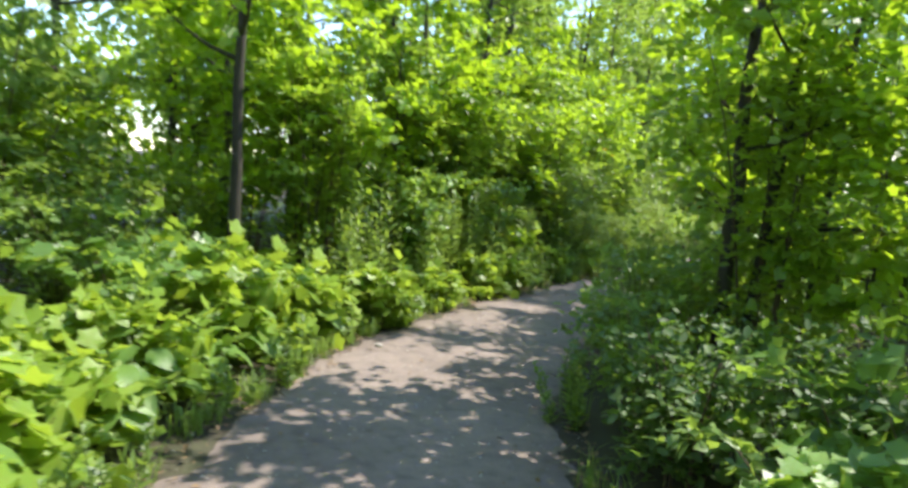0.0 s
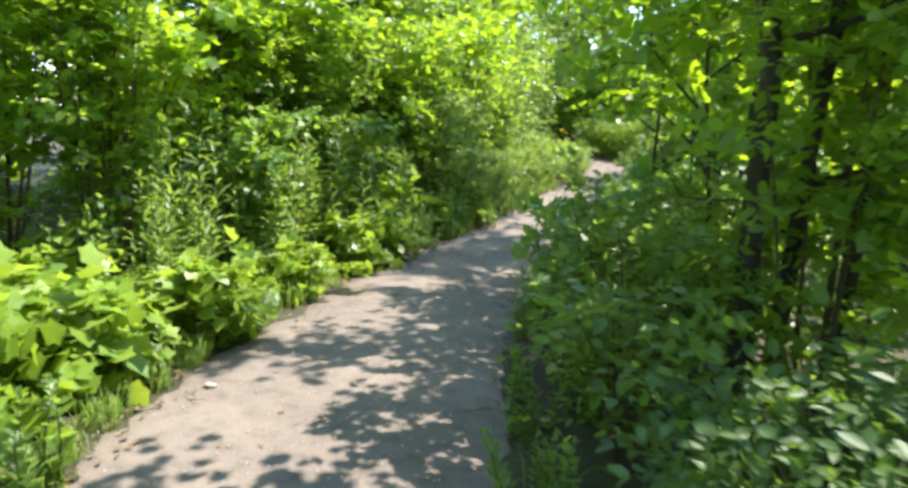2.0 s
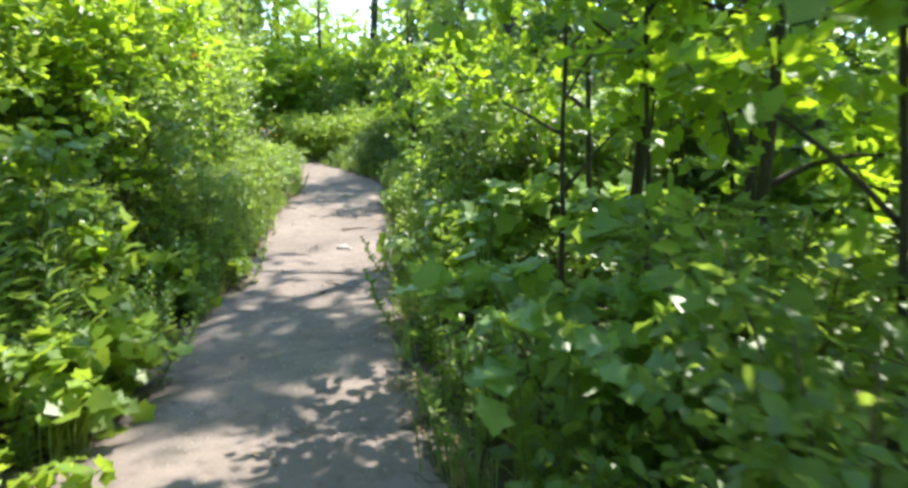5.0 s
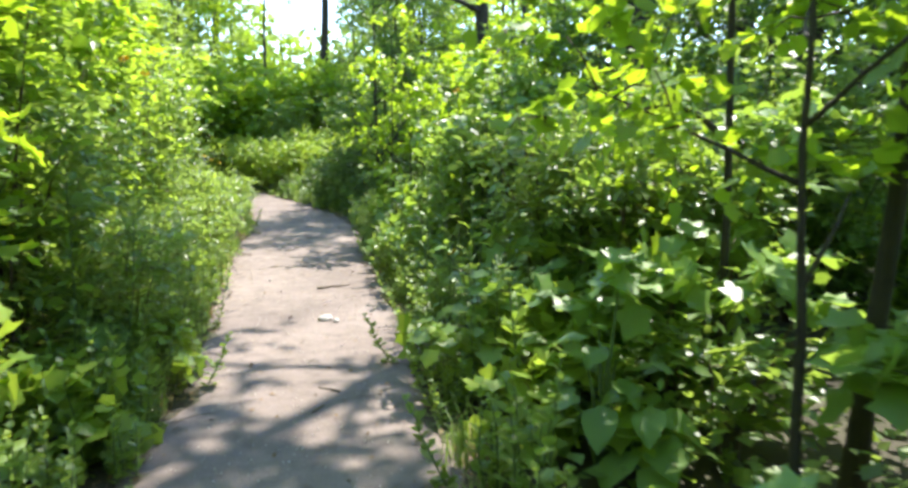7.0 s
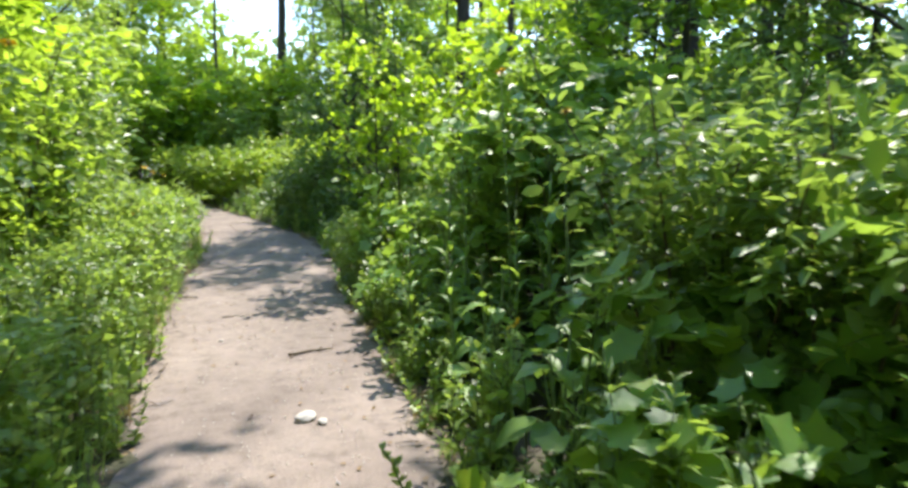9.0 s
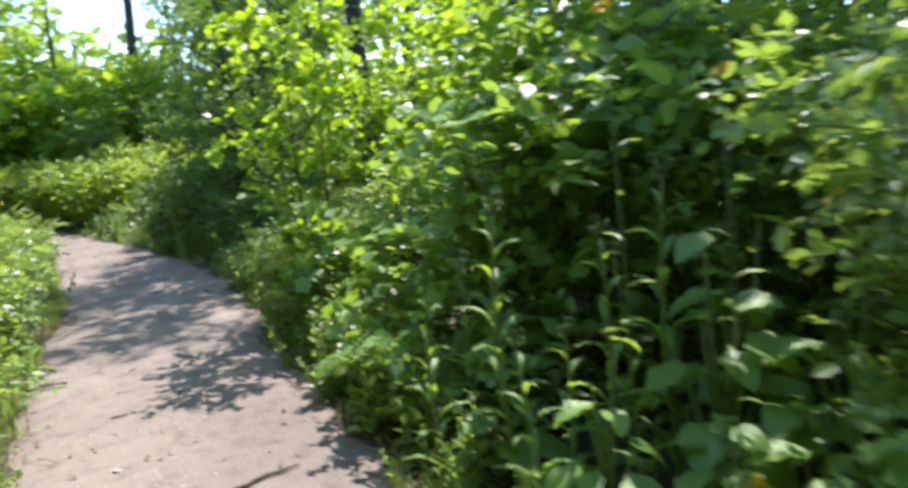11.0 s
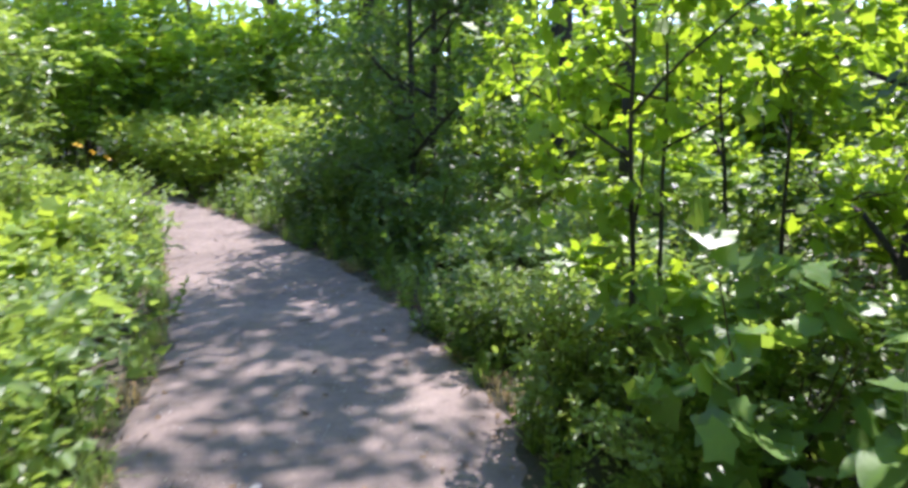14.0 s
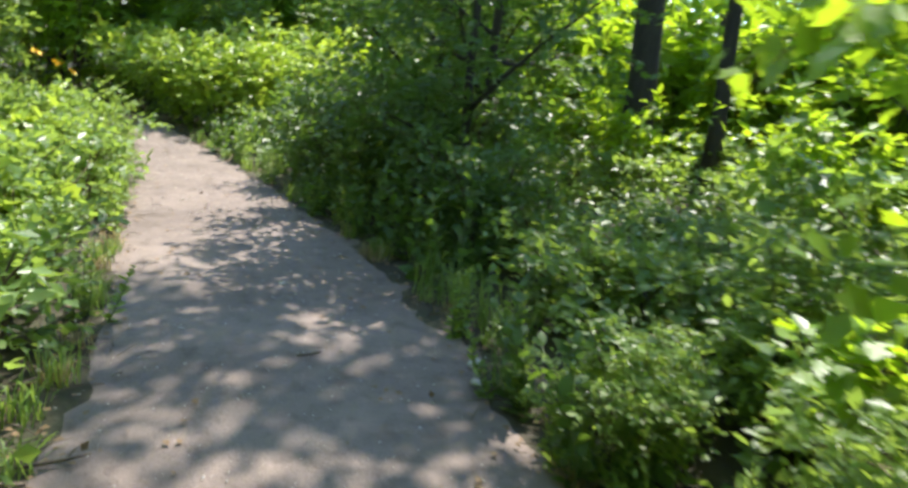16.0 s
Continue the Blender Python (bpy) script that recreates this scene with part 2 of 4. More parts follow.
# leaf blades, one unit long from the stalk along +y, upper side +z
OVATE = (np.array([(0, 0, 0), (0, .5, .05), (0, 1, -.08), (-.24, .24, .06), (-.27, .58, .07), (.24, .24, .06), (.27, .58, .07)]),
         [(0, 1, 4, 3), (1, 2, 4), (0, 5, 6, 1), (1, 6, 2)])
SMALL = (np.array([(0, 0, 0), (-.28, .45, .07), (0, 1, -.05), (.28, .45, .07)]), [(0, 2, 1), (0, 3, 2)])
MEDIUM = (np.array([(0, 0, 0), (0, 1, -.06), (-.22, .25, .06), (-.25, .62, .05), (.22, .25, .06), (.25, .62, .05)]), [(0, 1, 3, 2), (0, 4, 5, 1)])
LANCE = (np.array([(0, 0, 0), (0, .4, .03), (0, 1, -.22), (-.09, .35, .05), (.09, .35, .05), (-.06, .7, -.02), (.06, .7, -.02)]),
         [(0, 1, 3), (0, 4, 1), (1, 2, 5, 3), (1, 4, 6, 2)])
LOBED_OUT = [(.42, .02), (.39, .29), (.57, .52), (.29, .66), (0, 1.0)]


def lobed(cup=0.12, droop=0.12):
    ring = [(x, y) for x, y in LOBED_OUT] + [(-x, y) for x, y in LOBED_OUT[-2::-1]]
    v = [(0, 0.0, 0), (0, .36, 0.0)] + [(x, y, cup * abs(x) - droop * max(0, y - .3) ** 2 - (0.06 if i % 2 else 0)) for i, (x, y) in enumerate(ring)]
    f = [(1, 2 + i, 3 + i) for i in range(len(ring) - 1)] + [(0, 2, 1), (0, 1, 1 + len(ring))]
    return np.array(v), f


def big_blade(n=7, wide=0.4, wave=0.03, seed=1):
    """A large heart-shaped leaf with a wavy rim and a sunken midrib."""
    r = np.random.default_rng(seed)
    ys = np.linspace(-0.1, 1, n)
    v, f = [], []
    for i, y in enumerate(ys):
        t = (y + 0.1) / 1.1
        w = wide * (math.sin(math.pi * min(1, t ** 0.62)) ** 0.75) + 0.003
        arch = 0.10 * math.sin(math.pi * t) - 0.2 * t * t
        for j, s in enumerate((-1, -0.55, 0, 0.55, 1)):
            back = -0.12 * abs(s) * (1 - t) if t < 0.3 else 0
            v.append((s * w, y + back, arch + 0.10 * abs(s) * wide + (r.normal() * wave if abs(s) == 1 else 0) + (-.012 if s == 0 else 0)))
    for i in range(n - 1):
        for j in range(4):
            a = i * 5 + j
            f.append((a, a + 1, a + 6, a + 5))
    return np.array(v), f


LOBED = lobed()


def twig_leaves(geo, wood, starts, heads, lengths, count, size, template, jitter=0.35, flat=0.75, r=rng, width=1.0, twig_r=0.003):
    """Leafy twigs: leaves set left and right along each twig, their faces turned to the sky."""
    n = len(starts)
    heads = unit(heads)
    up = np.array([0, 0, 1.0])
    side = unit(np.cross(heads, up) + r.normal(0, 0.05, (n, 3)))
    for k in range(count):
        s = (k + 0.6) / count
        sag = -0.18 * s * s
        p = starts + heads * (lengths * s)[:, None] + up * (lengths * sag)[:, None]
        sg = 1 if k % 2 else -1
        if k == count - 1:
            sg = 0
        ahead = heads * 0.55 + side * sg * 0.8 + r.normal(0, jitter, (n, 3)) + up * -0.12
        nrm = up * flat + heads * 0.1 + r.normal(0, 0.38, (n, 3))
        sz = size * r.uniform(0.6, 1.25, n)
        geo.many(template, turns_of(ahead, nrm, sz, width), p + r.normal(0, 0.012, (n, 3)))
    if wood is not None:
        for i in range(n):
            e = starts[i] + heads[i] * lengths[i] * 0.9 + up * lengths[i] * -0.15
            wood.tube([starts[i], (starts[i] + e) / 2 + up * 0.02 * lengths[i], e], [twig_r * 1.4, twig_r, twig_r * 0.5], 3)


def curve_points(a, b, bend, n, r):
    a, b = np.asarray(a, float), np.asarray(b, float)
    t = np.linspace(0, 1, n)[:, None]
    off = r.normal(0, bend, 3) * np.linalg.norm(b - a)
    return a + (b - a) * t + off * np.sin(np.pi * t) + np.concatenate([np.zeros((1, 3)), np.cumsum(r.normal(0, bend * 0.12, (n - 1, 3)), 0)])


def thing(name, label, category, group=""):
    return tagged(new(name), label, category, group)


# ------------------------------------------------------------------ plants
def tree(name, label, height, radius, crown_from, crown_wide, limbs, twigs, leaf, mat, template, seed, lean=(0, 0), leaves=9, group="", twig_len=0.55, bark=None, branchlets=0.5, clustered=False, top_bias=1.0, spread=0.5):
    """Tapered trunk, limbs and a loose crown of leafy twigs carried at the ends of the limbs."""
    r = np.random.default_rng(seed)
    bark = bark or M_BARK
    root = thing(name, label, "tree", group)
    top = np.array([lean[0], lean[1], height])
    t = np.linspace(0, 1, 12)[:, None]
    line = top * t + np.concatenate([np.zeros((1, 3)), np.cumsum(r.normal(0, 0.017 * height / 6, (11, 3)) * [1, 1, 0], 0)])
    line[0, 2] = -0.15
    g = Geo()
    g.tube(line, radius * (1.08 - 0.9 * t[:, 0]) + np.where(t[:, 0] == 0, radius * 0.5, 0), 9)
    part("trunk", g, bark, root)
    wood = Geo()
    crowns = [Geo() for _ in range(limbs if clustered else 1)]
    ends, limb_obs = [], []
    for i in range(limbs):
        s = crown_from + (0.97 - crown_from) * ((i + r.uniform(0.1, 0.9)) / limbs) ** top_bias
        base = np.array([np.interp(s, t[:, 0], line[:, k]) for k in range(3)])
        az = i * 2.4 + r.uniform(-0.5, 0.5)
        reach = crown_wide * r.uniform(0.55, 1.05) * (1.15 - 0.75 * max(0, (s - crown_from) / (1 - crown_from)) ** 1.5)
        end = base + np.array([math.cos(az) * reach, math.sin(az) * reach, reach * r.uniform(0.1, 0.75)])
        pts = curve_points(base, end, 0.05, 7, r)
        lr = radius * (1.05 - 0.9 * s) * 0.55 + 0.004
        g = Geo()
        g.tube(pts, lr * np.linspace(1, 0.25, 7), 6)
        limb_obs.append(part("limb", g, bark, root))
        ends.append(pts)
    for i in range(twigs):
        pts = ends[i % limbs]
        s = r.uniform(0.25, 1.0) ** 0.7
        p = np.array([np.interp(s, np.linspace(0, 1, 7), pts[:, k]) for k in range(3)])
        # secondary branchlet
        d = unit(pts[-1] - pts[0]) * 0.5 + r.normal(0, spread, 3) * [1, 1, 0.55]
        q = p + unit(d) * r.uniform(0.15, 0.85) * crown_wide * 0.42
        if r.random() < branchlets:
            wood.tube([p, (p + q) / 2 + [0, 0, 0.03], q], [0.007, 0.005, 0.003], 3)
        m = 3
        heads = d + r.normal(0, 0.6, (m, 3)) * [1, 1, 0.4]
        twig_leaves(crowns[i % len(crowns)], wood if i % 5 == 0 and branchlets > 0.3 else None, np.repeat(q[None], m, 0), heads, r.uniform(0.6, 1.2, m) * twig_len, leaves, leaf, template, r=r)
    for i, crown in enumerate(crowns):
        if clustered:
            part("spray", crown, mat, limb_obs[i], kind="stuff")
        else:
            part("crown", crown, mat, root, kind="stuff")
    part("twig_work", wood, M_TWIG, root, kind="stuff")
    return root


def shrub(name, label, height, wide, stems, twigs, leaf, mat, template, seed, leaves=9, group="", category="shrub", low=0.12, twig_len=0.32, stem_mat=None, stem_r=0.012):
    """Arching stems from one base, leafy from near the ground to the top."""
    r = np.random.default_rng(seed)
    root = thing(name, label, category, group)
    fol, wood = Geo(), Geo()
    lines = []
    for i in range(stems):
        az = i * 2.4 + r.uniform(-0.6, 0.6)
        h = height * r.uniform(0.7, 1.0)
        w = wide * r.uniform(0.25, 1.0)
        a = np.array([math.cos(az) * 0.08, math.sin(az) * 0.08, -0.05])
        b = np.array([math.cos(az) * w, math.sin(az) * w, h])
        mid = np.array([math.cos(az) * w * 0.35, math.sin(az) * w * 0.35, h * 0.62])
        tt = np.linspace(0, 1, 9)[:, None]
        pts = a * (1 - tt) ** 2 + 2 * mid * tt * (1 - tt) + b * tt ** 2 + np.cumsum(r.normal(0, 0.006, (9, 3)), 0)
        g = Geo()
        g.tube(pts, stem_r * np.linspace(1.1, 0.3, 9), 5)
        part("stem", g, stem_mat or M_TWIG, root)
        lines.append(pts)
    for i in range(twigs):
        pts = lines[i % stems]
        s = low + (1 - low) * r.random() ** 0.75
        p = np.array([np.interp(s, np.linspace(0, 1, 9), pts[:, k]) for k in range(3)])
        az = r.uniform(0, 6.283)
        d = np.array([math.cos(az), math.sin(az), r.uniform(-0.1, 0.55)])
        q = p + d * r.uniform(0, 0.5) * wide * 0.6
        m = 2
        heads = d + r.normal(0, 0.5, (m, 3)) * [1, 1, 0.5]
        twig_leaves(fol, wood if i % 4 == 0 else None, np.repeat(q[None], m, 0), heads, r.uniform(0.6, 1.25, m) * twig_len, leaves, leaf, template, r=r, twig_r=0.0022)
    fol.v = [np.concatenate(fol.v)]
    fol.v[0][:, 2] = np.maximum(fol.v[0][:, 2], 0.03)
    part("foliage", fol, mat, root, kind="stuff")
    part("twig_work", wood, stem_mat or M_TWIG, root, kind="stuff")
    return root


def weed(name, label, height, stalks, leaf, mat, template, seed, group="", per=16, wide=0.18, plume=False):
    """Upright stalks with leaves all the way up, as goldenrod grows."""
    r = np.random.default_rng(seed)
    root = thing(name, label, "weed", group)
    fol = Geo()
    for i in range(stalks):
        az = r.uniform(0, 6.283)
        h = height * r.uniform(0.65, 1.05)
        a = np.array([math.cos(az), math.sin(az), 0]) * wide * r.uniform(0.1, 1)
        b = a * r.uniform(1.2, 2.2) + [0, 0, h]
        pts = curve_points(a + [0, 0, -0.04], b, 0.04, 7, r)
        g = Geo()
        g.tube(pts, 0.006 * np.linspace(1.2, 0.35, 7), 4)
        part("stalk", g, M_STEM, root)
        n = per
        s = np.linspace(0.1, 1, n)
        p = np.stack([np.interp(s, np.linspace(0, 1, 7), pts[:, k]) for k in range(3)], 1)
        th = np.arange(n) * 2.39 + az
        ahead = np.stack([np.cos(th), np.sin(th), 0.45 + 0.5 * s], 1) + r.normal(0, 0.2, (n, 3))
        sz = leaf * (1.15 - 0.6 * s ** 2) * r.uniform(0.7, 1.2, n)
        fol.many(template, turns_of(ahead, np.array([0, 0, 1.0]) + r.normal(0, 0.3, (n, 3)), sz), p)
        th2 = th + 1.3
        ahead = np.stack([np.cos(th2), np.sin(th2), 0.1 + 0.7 * s], 1) + r.normal(0, 0.3, (n, 3))
        fol.many(template, turns_of(ahead, np.array([0, 0, 1.0]) + r.normal(0, 0.4, (n, 3)), sz * 0.75), p)
    part("foliage", fol, mat, root, kind="stuff")
    return root


BLADES = [big_blade(seed=k, wide=w, wave=0.035) for k, w in ((1, .42), (2, .38), (3, .45))]


def blade_mesh(k, mat):
    g = Geo()
    g.put(*BLADES[k])
    return g.mesh("blade", mat)


BLADE_MESHES = [blade_mesh(k, BROAD) for k in range(3)]


def burdock(name, label, leaves, size, height, seed, group=""):
    """A rosette of large leaves, each on its own ribbed stalk."""
    r = np.random.default_rng(seed)
    root = thing(name, label, "plant", group)
    stalk_geo = Geo()
    for i in range(leaves):
        az = i * 2.4 + r.uniform(-0.4, 0.4)
        ring = (i + 1) / leaves
        reach = size * (0.25 + 0.8 * ring)
        h = height * (1.05 - 0.65 * ring) * r.uniform(0.8, 1.15)
        tip = np.array([math.cos(az) * reach, math.sin(az) * reach, h])
        stalk_geo.tube([(0, 0, -0.02), tip * [0.45, 0.45, 0.62], tip], [0.011, 0.008, 0.005], 5)
        out = np.array([math.cos(az), math.sin(az), -0.15 - 0.35 * ring + r.normal() * 0.12])
        nrm = np.array([math.cos(az) * 0.25, math.sin(az) * 0.25, 1.0]) + r.normal(0, 0.2, 3)
        sz = size * r.uniform(0.75, 1.15) * (0.75 + 0.4 * ring)
        m3 = turns_of(out[None], nrm[None], [sz])[0]
        ob = new("leaf", BLADE_MESHES[i % 3])
        ob.parent = root
        mat4 = Matrix([list(row) for row in m3]).to_4x4()
        mat4.translation = Vector(tip)
        ob.matrix_basis = mat4
    part("stalk_rosette", stalk_geo, M_STEM, root, kind="stuff")
    return root


def long_blade(seed, wide=0.13, teeth=0.35):
    """A long arching leaf with a toothed rim, broad where it clasps the stem."""
    q = np.random.default_rng(seed)
    g = Geo()
    n = 12
    v, f = [], []
    for i in range(n):
        t = i / (n - 1)
        w = wide * (0.55 + 0.9 * t) * (1 - t ** 2.2) * (1 - teeth * (i % 2)) + 0.004
        z = 0.34 * math.sin(1.9 * t) - 0.42 * t * t
        for k in (-1, 0, 1):
            v.append((k * w, t, z + (0.07 * wide * 5 * (1 - t) + q.normal() * 0.012 if k else -0.01)))
    for i in range(n - 1):
        for j in range(2):
            a = i * 3 + j
            f.append((a, a + 1, a + 4, a + 3))
    g.put(v, f)
    return g.mesh("leaf", BROAD)


LONG_BLADES = [long_blade(k, w) for k, w in ((1, .13), (2, .16), (3, .11))]


def sow_thistle(name, label, height, leaves, size, seed, group=""):
    """One thick upright stem, long toothed leaves spiralling up it, a cluster of buds on top."""
    r = np.random.default_rng(seed)
    root = thing(name, label, "plant", group)
    stem = curve_points((0, 0, -0.03), (r.normal() * 0.06, r.normal() * 0.06, height), 0.02, 8, r)
    g = Geo()
    g.tube(stem, 0.012 * np.linspace(1.15, 0.4, 8), 7)
    part("stem", g, M_STEM, root)
    for i in range(leaves):
        s = 0.06 + 0.9 * i / leaves
        p = [np.interp(s, np.linspace(0, 1, 8), stem[:, k]) for k in range(3)]
        az = i * 2.4 + r.uniform(-0.35, 0.35)
        out = np.array([math.cos(az), math.sin(az), 0.35 + 0.5 * s + r.normal() * 0.12])
        m3 = turns_of(out[None], np.array([[-0.3 * math.cos(az), -0.3 * math.sin(az), 1.0]]) + r.normal(0, 0.12, (1, 3)), [size * (1.3 - 0.85 * s) * r.uniform(0.8, 1.15)])[0]
        ob = new("leaf", LONG_BLADES[i % 3])
        ob.parent = root
        mat4 = Matrix([list(row_) for row_ in m3]).to_4x4()
        mat4.translation = Vector(p)
        ob.matrix_basis = mat4
    buds = Geo()
    for i in range(6):
        az = i * 2.4
        e = stem[-1] + np.array([math.cos(az) * 0.035, math.sin(az) * 0.035, 0.03 + 0.02 * (i % 3)])
        buds.tube([stem[-1], e], [0.003, 0.003], 4)
        buds.tube([e, e + [0, 0, 0.008], e + [0, 0, 0.018]], [0.003, 0.008, 0.003], 6)
    part("bud_cluster", buds, M_STEM, root, kind="stuff")
    return root


def grass_tuft(name, label, blades, height, seed, group="", mat=None):
    r = np.random.default_rng(seed)
    g = Geo()
    for i in range(blades):
        az = r.uniform(0, 6.283)
        h = height * r.uniform(0.5, 1.1)
        lean = h * r.uniform(0.2, 0.9)
        b = np.array([r.normal() * 0.05, r.normal() * 0.05, -0.01])
        d = np.array([math.cos(az), math.sin(az), 0])
        s = np.array([-d[1], d[0], 0]) * 0.0035
        m = b + d * lean * 0.35 + [0, 0, h * 0.65]
        e = b + d * lean + [0, 0, h * r.uniform(0.55, 1.0)]
        g.put([b - s, b + s, m + s, m - s, e], [(0, 1, 2, 3), (3, 2, 4)])
    ob = new(name, g.mesh(name, mat or GRASS))
    return tagged(ob, label, "grass", group)


def put(proto, x, y, turn=None, size=1.0, z=0.0, tilt=(0, 0)):
    a = rng.uniform(0, 360) if turn is None else turn
    s = size if hasattr(size, "__len__") else (size, size, size)
    return copy_thing(proto, pose(x, y, z, tilt[0], tilt[1], a) @ Matrix.Diagonal((*s, 1)))


# ------------------------------------------------------------------ ground and path
EDGE_Y = [-14, -6, 1.0, 2.0, 3.4, 4.3, 5.1, 6.0, 7.0, 8.5, 10, 12, 14, 16, 18, 20, 22, 24, 26, 28.5, 30, 32, 36]
EDGE_L = [12, 8.0, 4.35, 3.75, 2.85, 2.50, 2.28, 2.05, 1.90, 1.86, 1.95, 2.2, 2.34, 2.38, 2.44, 2.64, 2.74, 2.72, 2.60, 2.45, 2.15, 1.0, -3.0]
EDGE_R = [14, 9.9, 6.25, 5.75, 5.1, 4.70, 4.32, 3.96, 3.70, 3.52, 3.46, 3.68, 3.90, 4.03, 4.19, 4.46, 4.50, 4.26, 3.90, 3.30, 2.95, 2.2, -1.6]


def left(y):
    return float(np.interp(y, EDGE_Y, EDGE_L))


def right(y):
    return float(np.interp(y, EDGE_Y, EDGE_R))


def ground_z(x, y):
    """Level under the path, softly uneven beside it."""
    d = max(left(y) - x, x - right(y), 0)
    k = min(1.0, d / 1.2)
    return -0.02 + k * (0.05 * noise.noise((x * 0.5, y * 0.5, 3)) + 0.02 * noise.noise((x * 2, y * 2, 9)) + 0.03)


g = Geo()
xs = np.concatenate([[-400, -120, -45], np.arange(-18, 26.1, 0.4), [55, 130, 400]])
ys = np.concatenate([[-400, -120, -40], np.arange(-14, 50.1, 0.4), [80, 150, 400]])
V = [(x, y, ground_z(x, y)) for y in ys for x in xs]
nx = len(xs)
g.put(V, [(j * nx + i, j * nx + i + 1, (j + 1) * nx + i + 1, (j + 1) * nx + i) for j in range(len(ys) - 1) for i in range(nx - 1)])
ground = tagged(new("ground", g.mesh("ground", M_SOIL)), "dark woodland soil with leaf litter under plants", "ground", kind="structure")

g = Geo()
V, F, K = [], [], 15
rows_y = np.arange(-14, 36, 0.1)
for j, y in enumerate(rows_y):
    l = left(y) + 0.13 * noise.noise((0, y * 1.7, 1)) + 0.09 * noise.noise((4, y * 6, 1)) - 0.03
    r_ = right(y) + 0.13 * noise.noise((9, y * 1.7, 1)) + 0.09 * noise.noise((13, y * 6, 1)) + 0.03
    for i in range(K):
        u = i / (K - 1)
        x = l + (r_ - l) * u
        crown = -0.03 * abs(2 * u - 1) ** 6
        V.append((x, y, 0.004 + crown + 0.02 * noise.noise((x * 1.3, y * 1.3, 5)) + 0.007 * noise.noise((x * 6, y * 6, 7))))
F = [(j * K + i, j * K + i + 1, (j + 1) * K + i + 1, (j + 1) * K + i) for j in range(len(rows_y) - 1) for i in range(K - 1)]
g.put(V, F)
path = tagged(new("path", g.mesh("path", M_PATH)), "trodden pinkish stone-dust footpath with dappled shade", "path", kind="structure")


# ------------------------------------------------------------------ plant kinds
MAPLE_A = tree("maple_tree", "slender young maple with dark bark and lobed green leaves", 7.5, 0.058, 0.24, 1.1, 9, 84, 0.112, SUNLEAF, LOBED, 11, lean=(0.12, 0.05), leaves=6, clustered=True, group="young maples beside the path")
MAPLE_B = tree("maple_tree", "thin young maple with dark stem and lobed green leaves", 6.2, 0.046, 0.2, 1.05, 8, 74, 0.112, SUNLEAF, LOBED, 12, lean=(0.42, 0.1), leaves=6, clustered=True, group="young maples beside the path")
SAPLING = tree("maple_sapling", "maple sapling with a thin dark stem and broad lobed leaves", 2.7, 0.017, 0.22, 0.75, 7, 54, 0.088, SUNLEAF, LOBED, 13, leaves=6, clustered=True, group="maple saplings in the undergrowth", twig_len=0.34)
SAPLING_B = tree("maple_sapling", "tall maple sapling with a thin stem and drooping lobed leaves", 3.6, 0.022, 0.25, 0.95, 8, 66, 0.092, SUNLEAF, LOBED, 14, lean=(0.2, 0.1), leaves=6, clustered=True, group="maple saplings in the undergrowth", twig_len=0.38)
WOOD_A = tree("forest_tree", "tall forest tree with dark trunk and airy green crown", 13, 0.13, 0.2, 2.9, 8, 104, 0.27, SUNLEAF, SMALL, 21, lean=(0.6, 0.3), leaves=7, branchlets=0.25, group="trees of the wood", twig_len=0.8)
WOOD_B = tree("forest_tree", "slim forest tree with dark trunk and light leafy crown", 10, 0.085, 0.12, 2.3, 8, 106, 0.24, SUNLEAF, SMALL, 22, lean=(-0.5, 0.5), leaves=7, branchlets=0.25, group="trees of the wood", twig_len=0.7)
WOOD_C = tree("forest_tree", "stout forest tree with thick dark trunk and shade-darkened crown", 15, 0.2, 0.2, 2.6, 9, 230, 0.18, SHADELEAF, SMALL, 23, leaves=7, branchlets=0.25, group="trees of the wood", twig_len=0.85)
WOOD_E = tree("forest_tree", "straight forest tree with a thick bare dark trunk", 16.5, 0.2, 0.62, 1.7, 8, 150, 0.2, SHADELEAF, SMALL, 26, leaves=7, branchlets=0.25, group="trees of the wood", twig_len=0.7)
WOOD_D = tree("forest_tree", "stout forest tree with a bare dark trunk and high crown", 15, 0.19, 0.62, 3.0, 7, 120, 0.24, SHADELEAF, SMALL, 25, leaves=7, branchlets=0.25, group="trees of the wood", twig_len=0.85)
DARK_TREE = tree("shade_tree", "dense small tree with leaves darkened in colour for deep shade", 5.2, 0.06, 0.06, 1.35, 11, 170, 0.12, SHADELEAF, SMALL, 24, leaves=8, group="shaded trees", twig_len=0.5, spread=0.7)

WOOD_F = tree("forest_tree", "leafy mid-green tree branching from low on its dark trunk", 9.0, 0.075, 0.1, 1.9, 11, 170, 0.17, WEED, SMALL, 27, lean=(0.3, -0.2), leaves=8, branchlets=0.25, group="trees of the wood", twig_len=0.6, spread=0.65)
LEAF_WALL = shrub("tall_shrub", "tall bright shrub leafy from the ground to its top", 2.9, 0.75, 7, 160, 0.1, HEDGE, MEDIUM, 43, leaves=7, group="tall shrubs beside the path", twig_len=0.36, low=0.06)
MID_SHRUB = shrub("shrub", "grey-green shrub with many small pointed leaves", 2.1, 0.7, 7, 170, 0.085, SHRUB, MEDIUM, 44, leaves=7, group="shrubs along the path", twig_len=0.3, low=0.06)
